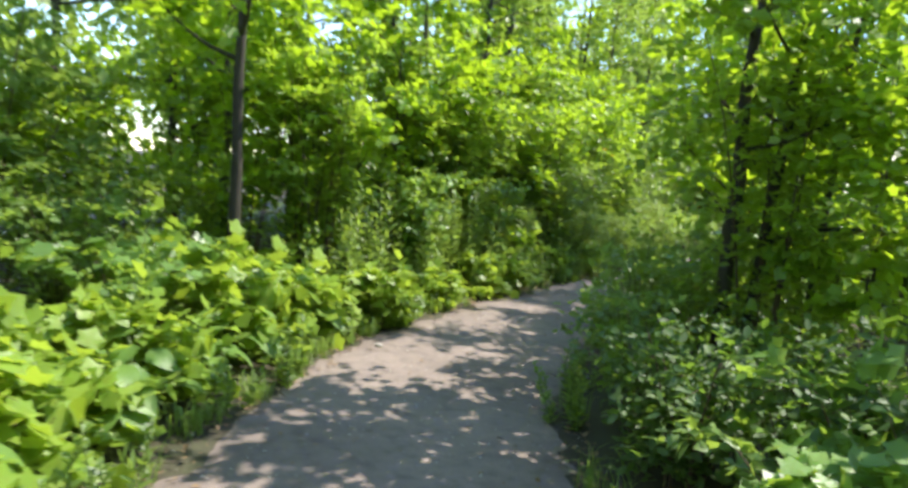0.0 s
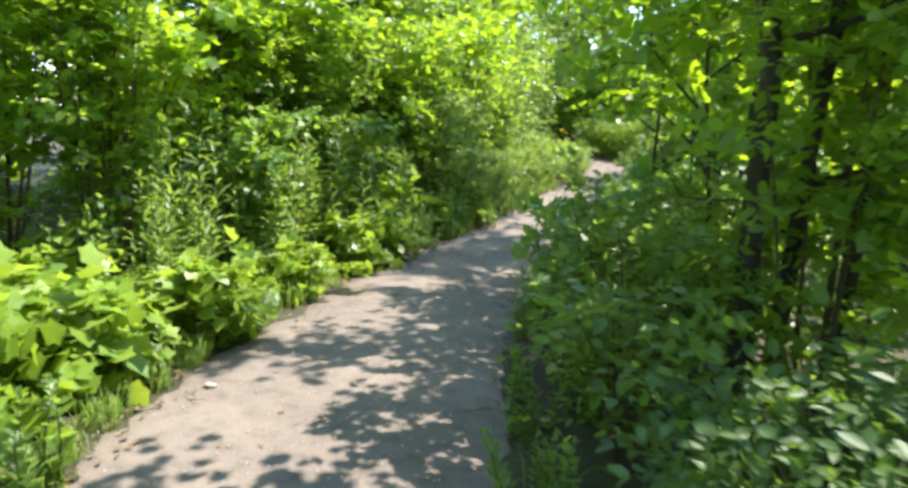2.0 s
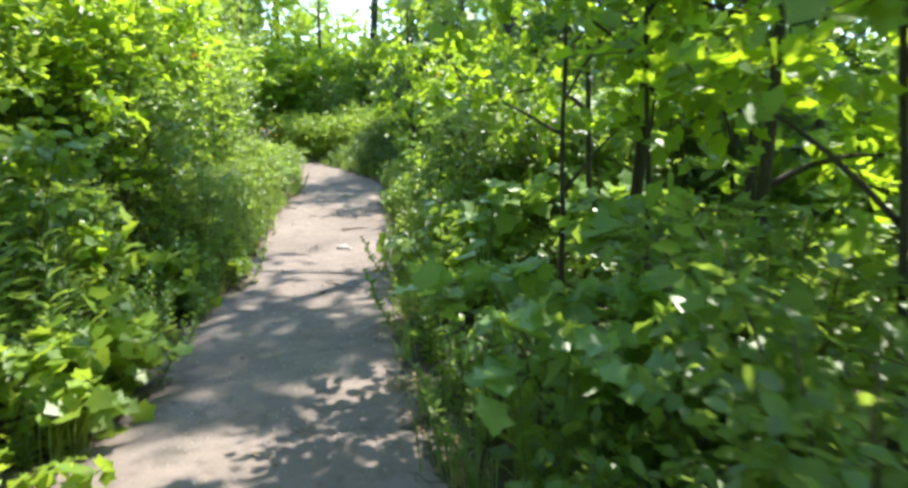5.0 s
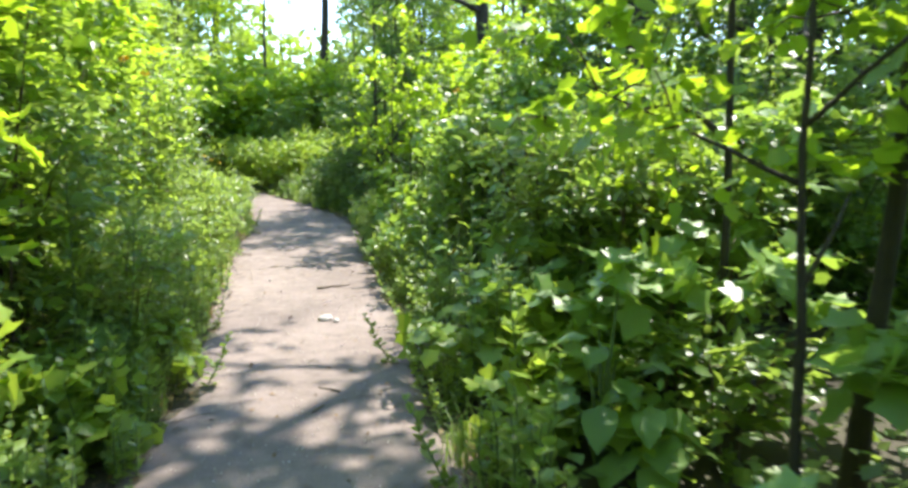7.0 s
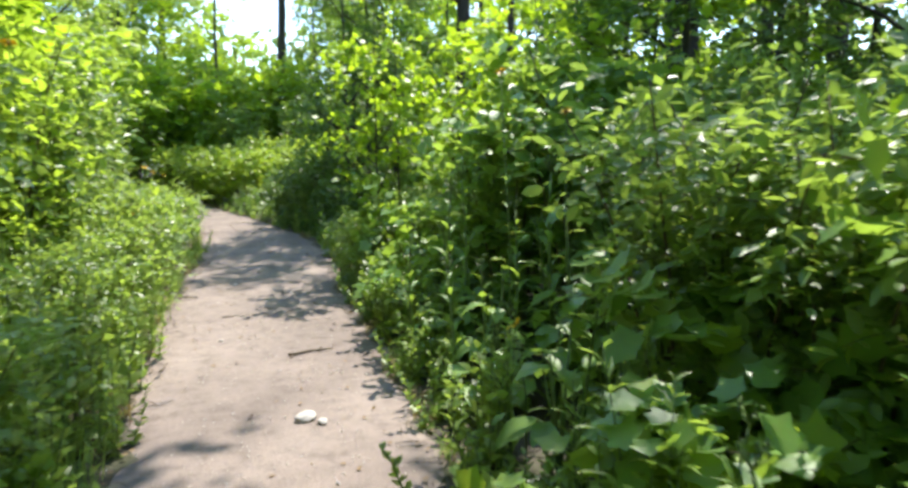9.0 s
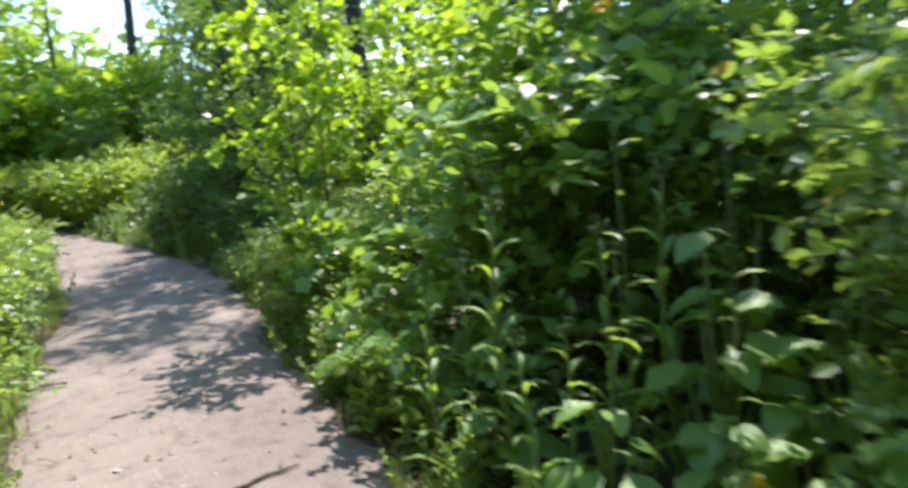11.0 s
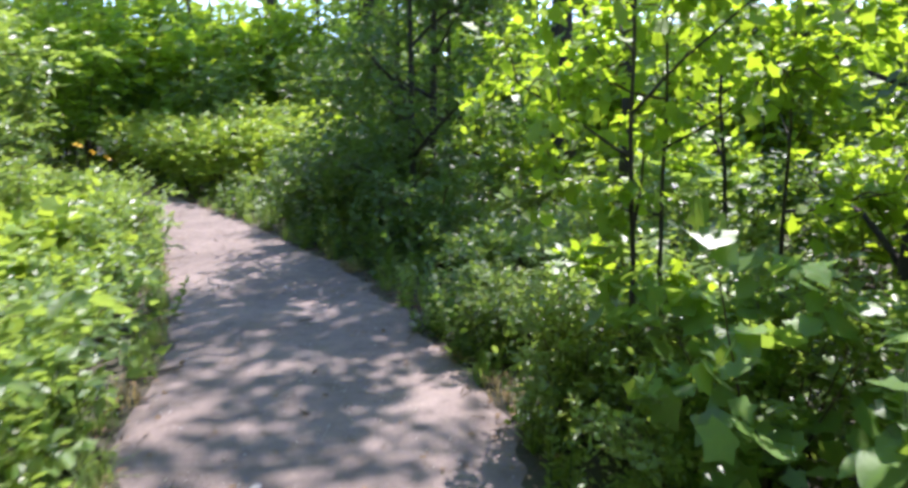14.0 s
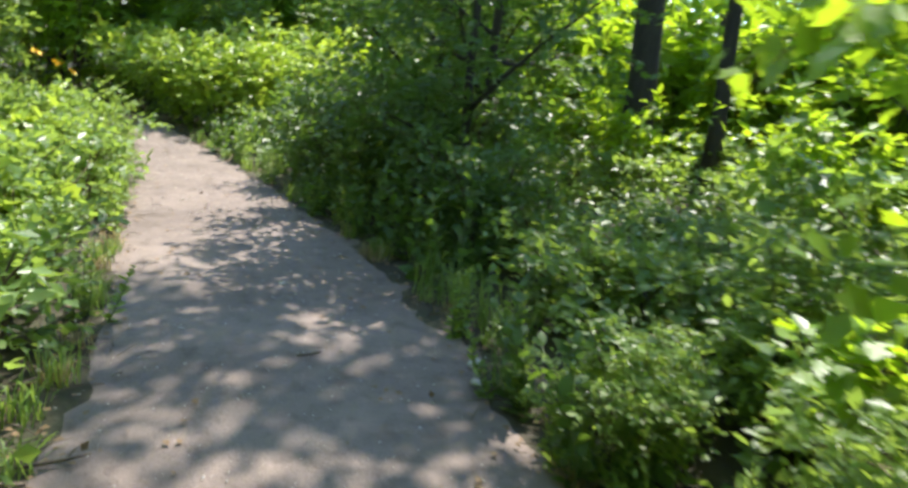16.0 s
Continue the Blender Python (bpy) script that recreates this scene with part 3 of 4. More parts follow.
FINE_BUSH = shrub("fine_bush", "low bush with very many tiny pale green leaves", 0.85, 0.5, 8, 190, 0.05, WEED, MEDIUM, 45, leaves=8, group="fine-leaved bushes", twig_len=0.2, low=0.05, stem_r=0.006)

SHRUB_A = shrub("shrub", "leafy green shrub with small oval leaves", 1.7, 0.75, 6, 90, 0.1, SHRUB, MEDIUM, 31, leaves=7, group="shrubs along the path")
SHRUB_B = shrub("shrub", "bright green arching shrub with oval leaves", 1.3, 0.7, 6, 85, 0.09, WEED, MEDIUM, 32, leaves=7, group="shrubs along the path")
SHRUB_C = shrub("tall_shrub", "tall shrub with many thin stems and mid-green leaves", 2.7, 0.95, 6, 150, 0.14, SHRUB, SMALL, 33, leaves=7, group="tall shrubs behind the path", twig_len=0.4)
SHRUB_D = shrub("tall_shrub", "tall sunlit shrub with yellow-green leaves", 3.3, 1.1, 6, 165, 0.15, SUNLEAF, SMALL, 34, leaves=7, group="tall shrubs behind the path", twig_len=0.45)
# two bushes whose leaf colour is darkened to carry the shade they stand in
DARK_BUSH = shrub("dark_bush", "dense green bush at the path edge, leaf colour darkened for shade", 1.05, 0.7, 6, 135, 0.085, SHADELEAF, SMALL, 35, leaves=7, group="dark bushes", low=0.08)
DARK_NEAR = shrub("dark_bush", "dense green bush at the path edge, leaf colour darkened for deep shade", 1.05, 0.7, 6, 120, 0.075, SHADELEAF, MEDIUM, 42, leaves=7, group="dark bushes", low=0.08)
PALE_BUSH = shrub("pale_bush", "pale yellow-green sunlit bush at the bend of the path", 1.25, 0.9, 6, 170, 0.1, PALE, SMALL, 36, leaves=8, group="pale bushes at the bend")
GLOSSY = shrub("glossy_shrub", "tall shrub with glossy broad leaves that catch the sun", 2.2, 0.8, 6, 105, 0.135, BROAD, OVATE, 37, group="glossy shrubs", leaves=7, twig_len=0.36)
BRAMBLE = shrub("bramble", "bramble with bright lobed leaves on arching canes", 0.95, 0.62, 5, 34, 0.12, BROAD, LOBED, 38, group="brambles", leaves=6, twig_len=0.3, stem_r=0.007, category="bramble")
LOBE_LOW = shrub("low_bramble", "low bramble with broad pale green lobed leaves", 0.55, 0.5, 6, 38, 0.12, PALE, LOBED, 41, group="low brambles", leaves=5, twig_len=0.26, stem_r=0.006, category="bramble")
FAR_BUSH = shrub("undergrowth_bush", "sunlit undergrowth bush of the wood", 2.1, 1.3, 4, 54, 0.25, SUNLEAF, SMALL, 39, group="undergrowth of the wood", leaves=7, twig_len=0.6)
LOW_BUSH = shrub("low_bush", "low leafy bush of the undergrowth", 0.7, 0.6, 5, 58, 0.09, SHRUB, SMALL, 40, leaves=7, group="low bushes", low=0.05, twig_len=0.25)

WEED_A = weed("goldenrod", "upright goldenrod stalks with narrow green leaves", 0.95, 7, 0.15, WEED, LANCE, 51, group="goldenrod along the path", per=18)
WEED_B = weed("goldenrod", "tall goldenrod stalks with long narrow leaves", 1.25, 6, 0.18, WEED, LANCE, 52, group="goldenrod along the path", per=22, wide=0.22)
WEED_C = weed("nettle", "leafy nettle stalks with pointed oval leaves", 0.7, 6, 0.105, WEED, OVATE, 53, group="nettles along the path", per=11, wide=0.2)
WEED_D = weed("aster", "low weedy aster with small leaves", 0.45, 4, 0.08, WEED, MEDIUM, 54, group="low weeds along the path", per=16, wide=0.2)
# nettle-like weed in the darkened leaf colour, for shaded stretches
WEED_E = weed("shaded_weed", "weeds with leaf colour darkened for shade", 0.6, 6, 0.11, SHADELEAF, OVATE, 55, group="shaded weeds", per=11, wide=0.22)
BURDOCK_A = burdock("burdock", "burdock rosette with large pale green leaves", 12, 0.19, 0.42, 61, group="burdock beside the path")
BURDOCK_B = burdock("burdock", "low burdock with broad wavy leaves", 9, 0.2, 0.28, 62, group="burdock beside the path")
TALL_LEAF = burdock("broad_leaved_plant", "tall plant with large heart-shaped leaves", 12, 0.17, 0.8, 63, group="broad-leaved plants")
THISTLE_A = sow_thistle("sow_thistle", "tall green sow thistle with long arching leaves", 1.15, 15, 0.22, 64, group="sow thistles beside the path")
THISTLE_B = sow_thistle("sow_thistle", "tall sow thistle with broad leaves clasping its stem", 0.85, 12, 0.2, 65, group="sow thistles beside the path")
VINE_LEAF = burdock("broad_leaved_plant", "plant with wide pale leaves held flat to the sun", 11, 0.2, 0.62, 66, group="broad-leaved plants")
TUFT = grass_tuft("grass_tuft", "tuft of green grass at the path edge", 46, 0.26, 71, group="grass tufts at the path edge")
TUFT_DRY = grass_tuft("dry_grass_tuft", "tuft of dry straw-coloured grass at the path edge", 36, 0.2, 73, group="dry grass at the path edge", mat=STRAW)
TUFT_B = grass_tuft("grass_tuft", "tuft of taller pale grass at the path edge", 40, 0.42, 72, group="grass tufts at the path edge")
KINDS = [WOOD_F, LEAF_WALL, MID_SHRUB, FINE_BUSH, THISTLE_A, THISTLE_B, VINE_LEAF, MAPLE_A, MAPLE_B, SAPLING, SAPLING_B, WOOD_A, WOOD_B, WOOD_C, WOOD_D, WOOD_E, LOBE_LOW, DARK_TREE, SHRUB_A, SHRUB_B, SHRUB_C, SHRUB_D, DARK_BUSH, PALE_BUSH, GLOSSY,
         BRAMBLE, FAR_BUSH, LOW_BUSH, WEED_A, WEED_B, WEED_C, WEED_D, WEED_E, BURDOCK_A, BURDOCK_B, TALL_LEAF, TUFT, TUFT_B, TUFT_DRY, DARK_NEAR]


def row(side, kinds, y0, y1, d0, d1, step, size=(0.8, 1.15), jitter=0.4):
    """Plants in a loose row beside the path, between d0 and d1 metres from its edge."""
    y = y0 + step * rng.uniform(0, 0.5)
    while y < y1:
        d = rng.uniform(d0, d1)
        yy = y + rng.normal(0, jitter * step)
        x = left(yy) - d if side == "L" else right(yy) + d
        s = rng.uniform(*size)
        put(kinds[rng.integers(len(kinds))], x, yy, size=(s, s, s * rng.uniform(0.9, 1.12)), z=ground_z(x, yy) - 0.01)
        y += step * rng.uniform(0.75, 1.25)


# ---- verge left of the path
row("L", [LOBE_LOW, LOBE_LOW, BURDOCK_A], 1.5, 7.4, 0.45, 0.6, 0.38)
row("L", [LOBE_LOW, BURDOCK_A, WEED_C], 1.0, 7.2, 0.8, 1.3, 0.42, size=(0.9, 1.2))
put(BURDOCK_A, 1.62, 6.1, size=1.25)
row("L", [WEED_C, LOBE_LOW, BRAMBLE], 1.0, 7.4, 1.4, 2.1, 0.5, size=(0.7, 1.0))
row("L", [WEED_D, TUFT], 2.0, 8, 0.05, 0.15, 0.4)
row("L", [SHRUB_B, SHRUB_A, WEED_B], 2, 8, 2.0, 3.0, 0.8, size=(0.7, 1.0))
row("L", [SHRUB_D, SHRUB_C], 1, 8, 3.4, 4.8, 1.2, size=(0.8, 1.05))
row("L", [WEED_C, LOBE_LOW, WEED_D, BURDOCK_B], 7.0, 13, 0.12, 0.3, 0.36, size=(0.65, 0.95))
row("L", [WEED_C, LOBE_LOW, WEED_B, BURDOCK_A], 7.2, 13, 0.4, 0.7, 0.42)
row("L", [LEAF_WALL, LEAF_WALL, SAPLING], 7.8, 13, 1.2, 1.5, 0.62, size=(0.85, 1.02))
row("L", [SHRUB_B, MID_SHRUB, GLOSSY], 8.0, 13, 0.72, 0.95, 0.7, size=(0.55, 0.7))
row("L", [SHRUB_D, SAPLING_B, LEAF_WALL], 7.5, 13, 1.5, 2.4, 0.85, size=(1.0, 1.25))
row("L", [WEED_C, WEED_D, TUFT_B], 12.5, 19.5, 0.1, 0.25, 0.33)
row("L", [WEED_B, WEED_A, FINE_BUSH, WEED_C, FINE_BUSH], 13, 19.5, 0.3, 0.65, 0.3, size=(0.85, 1.15))
row("L", [LEAF_WALL, MID_SHRUB, LEAF_WALL], 12.8, 18.8, 0.95, 1.2, 0.6, size=(0.8, 1.02))
row("L", [SHRUB_D, SAPLING_B], 12.5, 19.5, 1.6, 2.5, 0.95, size=(1.0, 1.25))
row("L", [WEED_C, LOW_BUSH, WEED_D], 19, 28.5, 0.32, 0.52, 0.36, size=(0.75, 1.0))
row("L", [WEED_C, LOBE_LOW, LOW_BUSH], 19, 28.5, 0.7, 1.1, 0.42, size=(0.8, 1.1))
row("L", [SHRUB_B, WEED_B, LOW_BUSH], 19, 29, 1.0, 1.9, 0.8, size=(0.65, 0.9))
row("L", [SHRUB_A, SHRUB_B], 19, 29, 2.0, 3.2, 0.9, size=(0.7, 1.0))
row("L", [SHRUB_C, FAR_BUSH], 18.5, 30, 3.4, 5.2, 1.4, size=(0.8, 1.1))
for s_ in "LR":
    row(s_, [TUFT, TUFT, TUFT_B, WEED_D], 4, 29, 0.0, 0.1, 0.42, size=(0.6, 1.0))
    row(s_, [TUFT_DRY], 8, 24, -0.02, 0.1, 0.7, size=(0.5, 0.9))

# ---- verge right of the path
for x, y, s in ((5.5, 4.5, 0.75), (5.72, 4.15, 0.8), (5.95, 4.5, 0.85), (5.75, 3.75, 0.75)):
    put(BRAMBLE, x, y, size=s)
row("R", [BRAMBLE], 0.9, 2.2, 0.6, 0.9, 0.5, size=(0.7, 0.9))
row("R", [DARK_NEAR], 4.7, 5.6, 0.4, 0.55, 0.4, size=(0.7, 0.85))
row("R", [BRAMBLE, SHRUB_B], 0.8, 2.8, 1.2, 1.8, 0.7)
row("R", [LOW_BUSH, WEED_E], 2.6, 4.3, 0.5, 1.0, 0.5, size=(0.7, 0.9))
row("R", [WEED_C, SHRUB_B, LOW_BUSH], 6.0, 8.4, 0.35, 0.55, 0.45, size=(0.7, 0.88))
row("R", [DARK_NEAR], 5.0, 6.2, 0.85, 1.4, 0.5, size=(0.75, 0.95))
row("R", [SHRUB_B, SHRUB_B, LEAF_WALL], 6.4, 8.6, 0.9, 1.5, 0.8, size=(0.8, 1.05))
row("R", [WEED_C, WEED_D], 8.2, 12.5, 0.12, 0.35, 0.38, size=(0.8, 1.1))
row("R", [BURDOCK_A, LOBE_LOW, BRAMBLE, TALL_LEAF], 8.3, 12.5, 0.5, 0.9, 0.42, size=(0.85, 1.1))
row("R", [BRAMBLE, SHRUB_B, LOW_BUSH], 8.5, 12.5, 1.0, 1.8, 0.7, size=(0.9, 1.15))
row("R", [WEED_C, WEED_D], 12, 17.6, 0.1, 0.25, 0.36, size=(0.7, 0.95))
row("R", [THISTLE_B, WEED_A, BURDOCK_A, TALL_LEAF], 11.4, 15.4, 0.3, 0.55, 0.36, size=(0.8, 1.05))
row("R", [MID_SHRUB, MID_SHRUB, WEED_B], 11.8, 13.4, 0.85, 1.2, 0.5, size=(0.75, 0.95))
for x, y, s in ((4.42, 15.8, 0.65), (4.55, 15.4, 0.65)):
    put(BRAMBLE, x, y, size=s)
row("R", [GLOSSY], 15.3, 16.3, 0.85, 1.1, 0.5, size=(0.7, 0.8))
row("R", [FINE_BUSH, WEED_C, LOW_BUSH], 15.0, 17.0, 0.3, 0.55, 0.36, size=(0.65, 0.85))
row("R", [GLOSSY, SHRUB_A], 11.6, 13.4, 1.6, 2.1, 0.75, size=(0.7, 0.85))
row("R", [GLOSSY, SHRUB_A, GLOSSY], 15.2, 17.2, 1.5, 2.0, 0.7, size=(0.85, 1.05))
for x, y, s in ((5.7, 16.5, 0.85), (6.5, 15.9, 0.9)):
    put(SAPLING_B, x, y, size=s)
row("R", [SHRUB_C, SHRUB_C, FAR_BUSH], 12.6, 18.0, 2.5, 3.6, 0.75, size=(0.65, 0.85))
# small trees whose darkened leaf colour stands for the shade behind the weeds
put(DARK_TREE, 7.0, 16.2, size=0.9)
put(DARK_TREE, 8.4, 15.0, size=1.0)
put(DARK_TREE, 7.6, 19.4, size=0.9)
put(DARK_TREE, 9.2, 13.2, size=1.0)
row("R", [BRAMBLE, BRAMBLE, TALL_LEAF], 16.3, 17.5, 0.45, 0.9, 0.34, size=(0.85, 1.05))
row("R", [FINE_BUSH, FINE_BUSH, WEED_D], 17.9, 20.6, 0.22, 0.45, 0.42, size=(0.6, 0.85))
row("R", [FINE_BUSH, WEED_E, FINE_BUSH, LOW_BUSH], 18.0, 21.5, 0.65, 1.3, 0.36, size=(0.8, 1.1))
# darkened weeds from here on put the verge's shade into leaf colour
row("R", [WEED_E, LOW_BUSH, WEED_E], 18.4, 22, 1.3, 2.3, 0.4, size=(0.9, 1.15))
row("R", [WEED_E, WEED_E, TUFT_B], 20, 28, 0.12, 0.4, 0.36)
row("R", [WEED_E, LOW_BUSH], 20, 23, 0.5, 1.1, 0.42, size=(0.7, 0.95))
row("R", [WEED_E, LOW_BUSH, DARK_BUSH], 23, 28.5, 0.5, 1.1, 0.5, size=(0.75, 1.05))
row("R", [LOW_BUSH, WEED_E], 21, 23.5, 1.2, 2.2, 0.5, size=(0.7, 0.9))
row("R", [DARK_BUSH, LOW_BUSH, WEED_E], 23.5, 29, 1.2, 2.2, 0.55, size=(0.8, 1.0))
row("R", [LOW_BUSH, BRAMBLE, WEED_E], 19.5, 29, 2.3, 3.6, 0.6, size=(0.8, 1.1))

# tall stalks and heart-shaped leaves in a clump
for x, y, s in ((4.82, 14.28, 1.15), (4.33, 14.7, 1.05), (4.6, 14.5, 0.95), (4.12, 14.95, 0.8), (4.5, 15.1, 1.1)):
    put(THISTLE_A, x, y, size=s)
for x, y, s in ((4.2, 14.35, 0.9), (4.95, 14.75, 1.1)):
    put(THISTLE_B, x, y, size=s)
for x, y, s in ((4.8, 13.62, 0.9), (5.0, 13.9, 1.0), (4.62, 13.9, 0.8)):
    put(VINE_LEAF, x, y, size=s)
for x, y, s in ((4.85, 14.12, 1.2), (5.2, 14.3, 1.2), (5.05, 13.75, 1.1)):
    put(TALL_LEAF, x, y, size=s)
row("R", [MID_SHRUB, SHRUB_A], 13.4, 15.4, 1.7, 2.0, 0.6, size=(0.75, 0.9))

# ---- young trees that stand beside the path
TREE_A = put(MAPLE_A, 4.85, 6.54, turn=0, size=(0.95, 0.95, 0.78))
put(MAPLE_B, 4.98, 6.62, turn=0, size=(0.95, 0.95, 0.85))
put(MAPLE_B, 5.36, 7.0, turn=0, size=(0.65, 0.65, 0.85))
put(SAPLING_B, 4.74, 9.62, turn=40, size=(0.7, 0.7, 1.15))
put(MAPLE_A, 0.28, 6.78, turn=200, size=1.05)
put(MAPLE_A, -1.6, 8.6, turn=70, size=1.0)
put(MAPLE_B, 0.3, 10.8, turn=160, size=1.0)
put(MAPLE_A, 0.0, 14.2, turn=200, size=0.9)
put(MAPLE_B, 0.5, 17.6, turn=140, size=0.85)
put(MAPLE_B, -1.5, 4.2, turn=100, size=1.0)
put(SAPLING_B, 4.42, 10.1, turn=10, size=0.9)
put(SAPLING_B, 5.45, 10.0, turn=200, size=(0.7, 0.7, 1.1))
put(SAPLING, 5.8, 8.2, turn=60, size=1.0)
put(SAPLING_B, 7.4, 10.2, turn=120, size=0.9)
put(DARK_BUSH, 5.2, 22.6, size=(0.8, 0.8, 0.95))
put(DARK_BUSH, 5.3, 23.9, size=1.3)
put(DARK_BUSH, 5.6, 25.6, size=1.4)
put(SAPLING_B, 4.66, 18.38, turn=30, size=(0.62, 0.62, 0.85))
put(SAPLING, 4.95, 18.6, turn=70, size=(0.8, 0.8, 0.95))
put(SAPLING, 5.6, 18.5, turn=150, size=(0.75, 0.75, 0.95))
put(SAPLING_B, 7.2, 20.8, turn=60, size=0.95)
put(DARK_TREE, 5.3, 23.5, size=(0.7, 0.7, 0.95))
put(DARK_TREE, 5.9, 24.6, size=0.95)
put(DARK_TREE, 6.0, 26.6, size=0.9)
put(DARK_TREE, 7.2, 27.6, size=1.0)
put(WOOD_C, 8.34, 25.75, turn=40, size=0.9)
put(WOOD_D, 9.14, 25.25, turn=10, size=(0.5, 0.5, 0.8))
put(WOOD_E, 8.0, 17.75, turn=120, size=(1, 1, 1.08))
put(WOOD_D, 12.6, 21.6, turn=20, size=0.8)
# unseen maple, added right of the start to shade the path
put(MAPLE_A, 6.7, 4.7, turn=0, size=0.85)
put(MAPLE_A, 6.35, 11.2, turn=100, size=(0.65, 0.65, 0.95))
put(MAPLE_B, 5.15, 11.54, turn=200, size=(0.5, 0.5, 1.05))
# two added maples and a sapling, placed so their crowns shade the path
put(MAPLE_B, 4.95, 10.4, turn=300, size=(0.85, 0.85, 1.12))
put(MAPLE_B, 5.05, 9.1, turn=20, size=(0.75, 0.75, 0.8))
put(SAPLING_B, 4.8, 7.9, turn=110, size=(0.85, 0.85, 1.0))
# low maple growth round the stems, and a maple added to shade it
for x, y, a, s in ((5.95, 5.8, 10, 0.8), (5.75, 6.7, 80, 0.95), (6.5, 7.6, 310, 1.0)):
    put(SAPLING, x, y, turn=a, size=s)
for x, y, a, s in ((6.6, 7.5, 30, 0.85),):
    put(MAPLE_B, x, y, turn=a, size=s)
g = Geo()
g.tube(np.array([(0.0, 0.05, 1.36), (0.05, 0.45, 1.32), (-0.12, 0.85, 1.27), (-0.3, 1.15, 1.25)]) / 0.95, [0.014, 0.011, 0.009, 0.004], 6)
part("limb", g, M_BARK, TREE_A)
# unseen trees, added off to the right so their crowns shade the path
for x, y, s in ((10.6, 0.8, 0.9), (10.4, -3.0, 1.0)):
    put(WOOD_B, x, y, size=s)

# trees that stand close on the side away from the sun
for x, y, s in ((0.2, 12.6, 0.8), (-0.6, 15.2, 0.9), (0.1, 18.2, 0.85), (-0.2, 21.6, 0.95), (0.1, 25.2, 0.9), (-1.6, 23.4, 1.0), (-0.9, 28.6, 1.0), (-2.4, 18.8, 1.0), (-2.2, 13.4, 1.0), (-1.8, 33.2, 1.1), (0.4, 37.8, 1.05),
                (-0.8, 40.8, 1.2), (1.6, 42.5, 1.1), (-3.2, 38.5, 1.2), (8.6, 39.5, 1.1), (10.2, 36.5, 1.2), (-3.4, 7.4, 0.9)):
    put(WOOD_F, x, y, size=s, z=-0.02)
# unseen trees added behind the start to keep sky light off the path
for x, y, s in ((2.0, -0.8, 0.9), (7.3, -0.6, 0.85), (4.2, -3.4, 1.0)):
    put(WOOD_F, x, y, size=s, z=-0.02)
for x, y, s in ((-4.5, 10.5, 1.0), (-6.0, 12.8, 1.1), (-3.6, 15.8, 1.0)):
    put(WOOD_F, x, y, size=s, z=-0.02)
# deep shade behind the weeds, made by adding trees with darkened leaf colour
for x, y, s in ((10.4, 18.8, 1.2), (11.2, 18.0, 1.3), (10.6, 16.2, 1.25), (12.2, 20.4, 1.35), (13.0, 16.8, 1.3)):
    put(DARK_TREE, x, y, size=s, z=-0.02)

# ---- bend at the far end
for x, y, s in ((3.7, 30.0, 1.05), (4.5, 29.4, 1.1), (3.2, 31.3, 1.1), (4.6, 31.0, 1.35), (2.4, 33.0, 1.2)):
    put(PALE_BUSH, x, y, size=s)
# bushes in darkened leaf colour stand for the shade right of the pale ones
for x, y, s in ((5.6, 29.2, 1.2), (6.2, 30.8, 1.3), (5.2, 28.4, 1.0)):
    put(DARK_BUSH, x, y, size=s)
for x, y, s in ((0.4, 30.5, 0.9), (-0.8, 31.5, 1.0), (3.9, 33.5, 1.0), (5.8, 33, 1.1), (7.4, 31, 1.1), (1.6, 36, 1.1), (7.0, 28.4, 0.9), (-2, 29.5, 1)):
    put(SHRUB_C, x, y, size=s)
for x, y, s in ((-4.2, 10.9, 1.3), (-5.4, 12.0, 1.4)):
    put(SHRUB_D, x, y, size=s)
for x, y, s in ((1.0, 34, 1.3), (4.6, 36, 1.3), (7.0, 35, 1.4), (2.9, 37, 1.4), (9, 33, 1.4), (-1, 35, 1.4), (6.2, 40, 1.5), (3.6, 41, 1.5)):
    put(SHRUB_D, x, y, size=s)
for x, y, s in ((-2.0, 33.5, 1.4), (0.2, 36.5, 1.5), (-3.6, 27.5, 1.2), (-4.2, 31, 1.4), (-3.0, 23.5, 1.1), (-4.0, 19.5, 1.2), (-5, 36, 1.6)):
    put(SHRUB_D, x, y, size=s)
for x, y, s in ((1.8, 43.5, 1.5), (4.4, 44.5, 1.6), (0.2, 42, 1.5), (6.6, 43, 1.5)):
    put(SHRUB_D, x, y, size=s)
put(WOOD_B, 2.2, 47.0, size=0.85)
put(WOOD_B, 4.6, 49.0, size=0.85)
put(WOOD_B, -2.6, 34.5, size=1.0)
put(WOOD_B, 0.6, 39.5, size=1.0)
put(WOOD_D, 5.75, 38.0, turn=0, size=(1.0, 1.0, 1.1))
put(WOOD_B, 3.4, 39.0, turn=160, size=(0.9, 0.9, 1.1))
put(WOOD_B, 6.9, 36.5, turn=60, size=(0.6, 0.6, 1.1))

for x, y, s in ((12.4, 25.7, 1.0), (14.8, 29.1, 1.2), (17.5, 29.1, 1.2)):
    put(SHRUB_D, x, y, size=s)

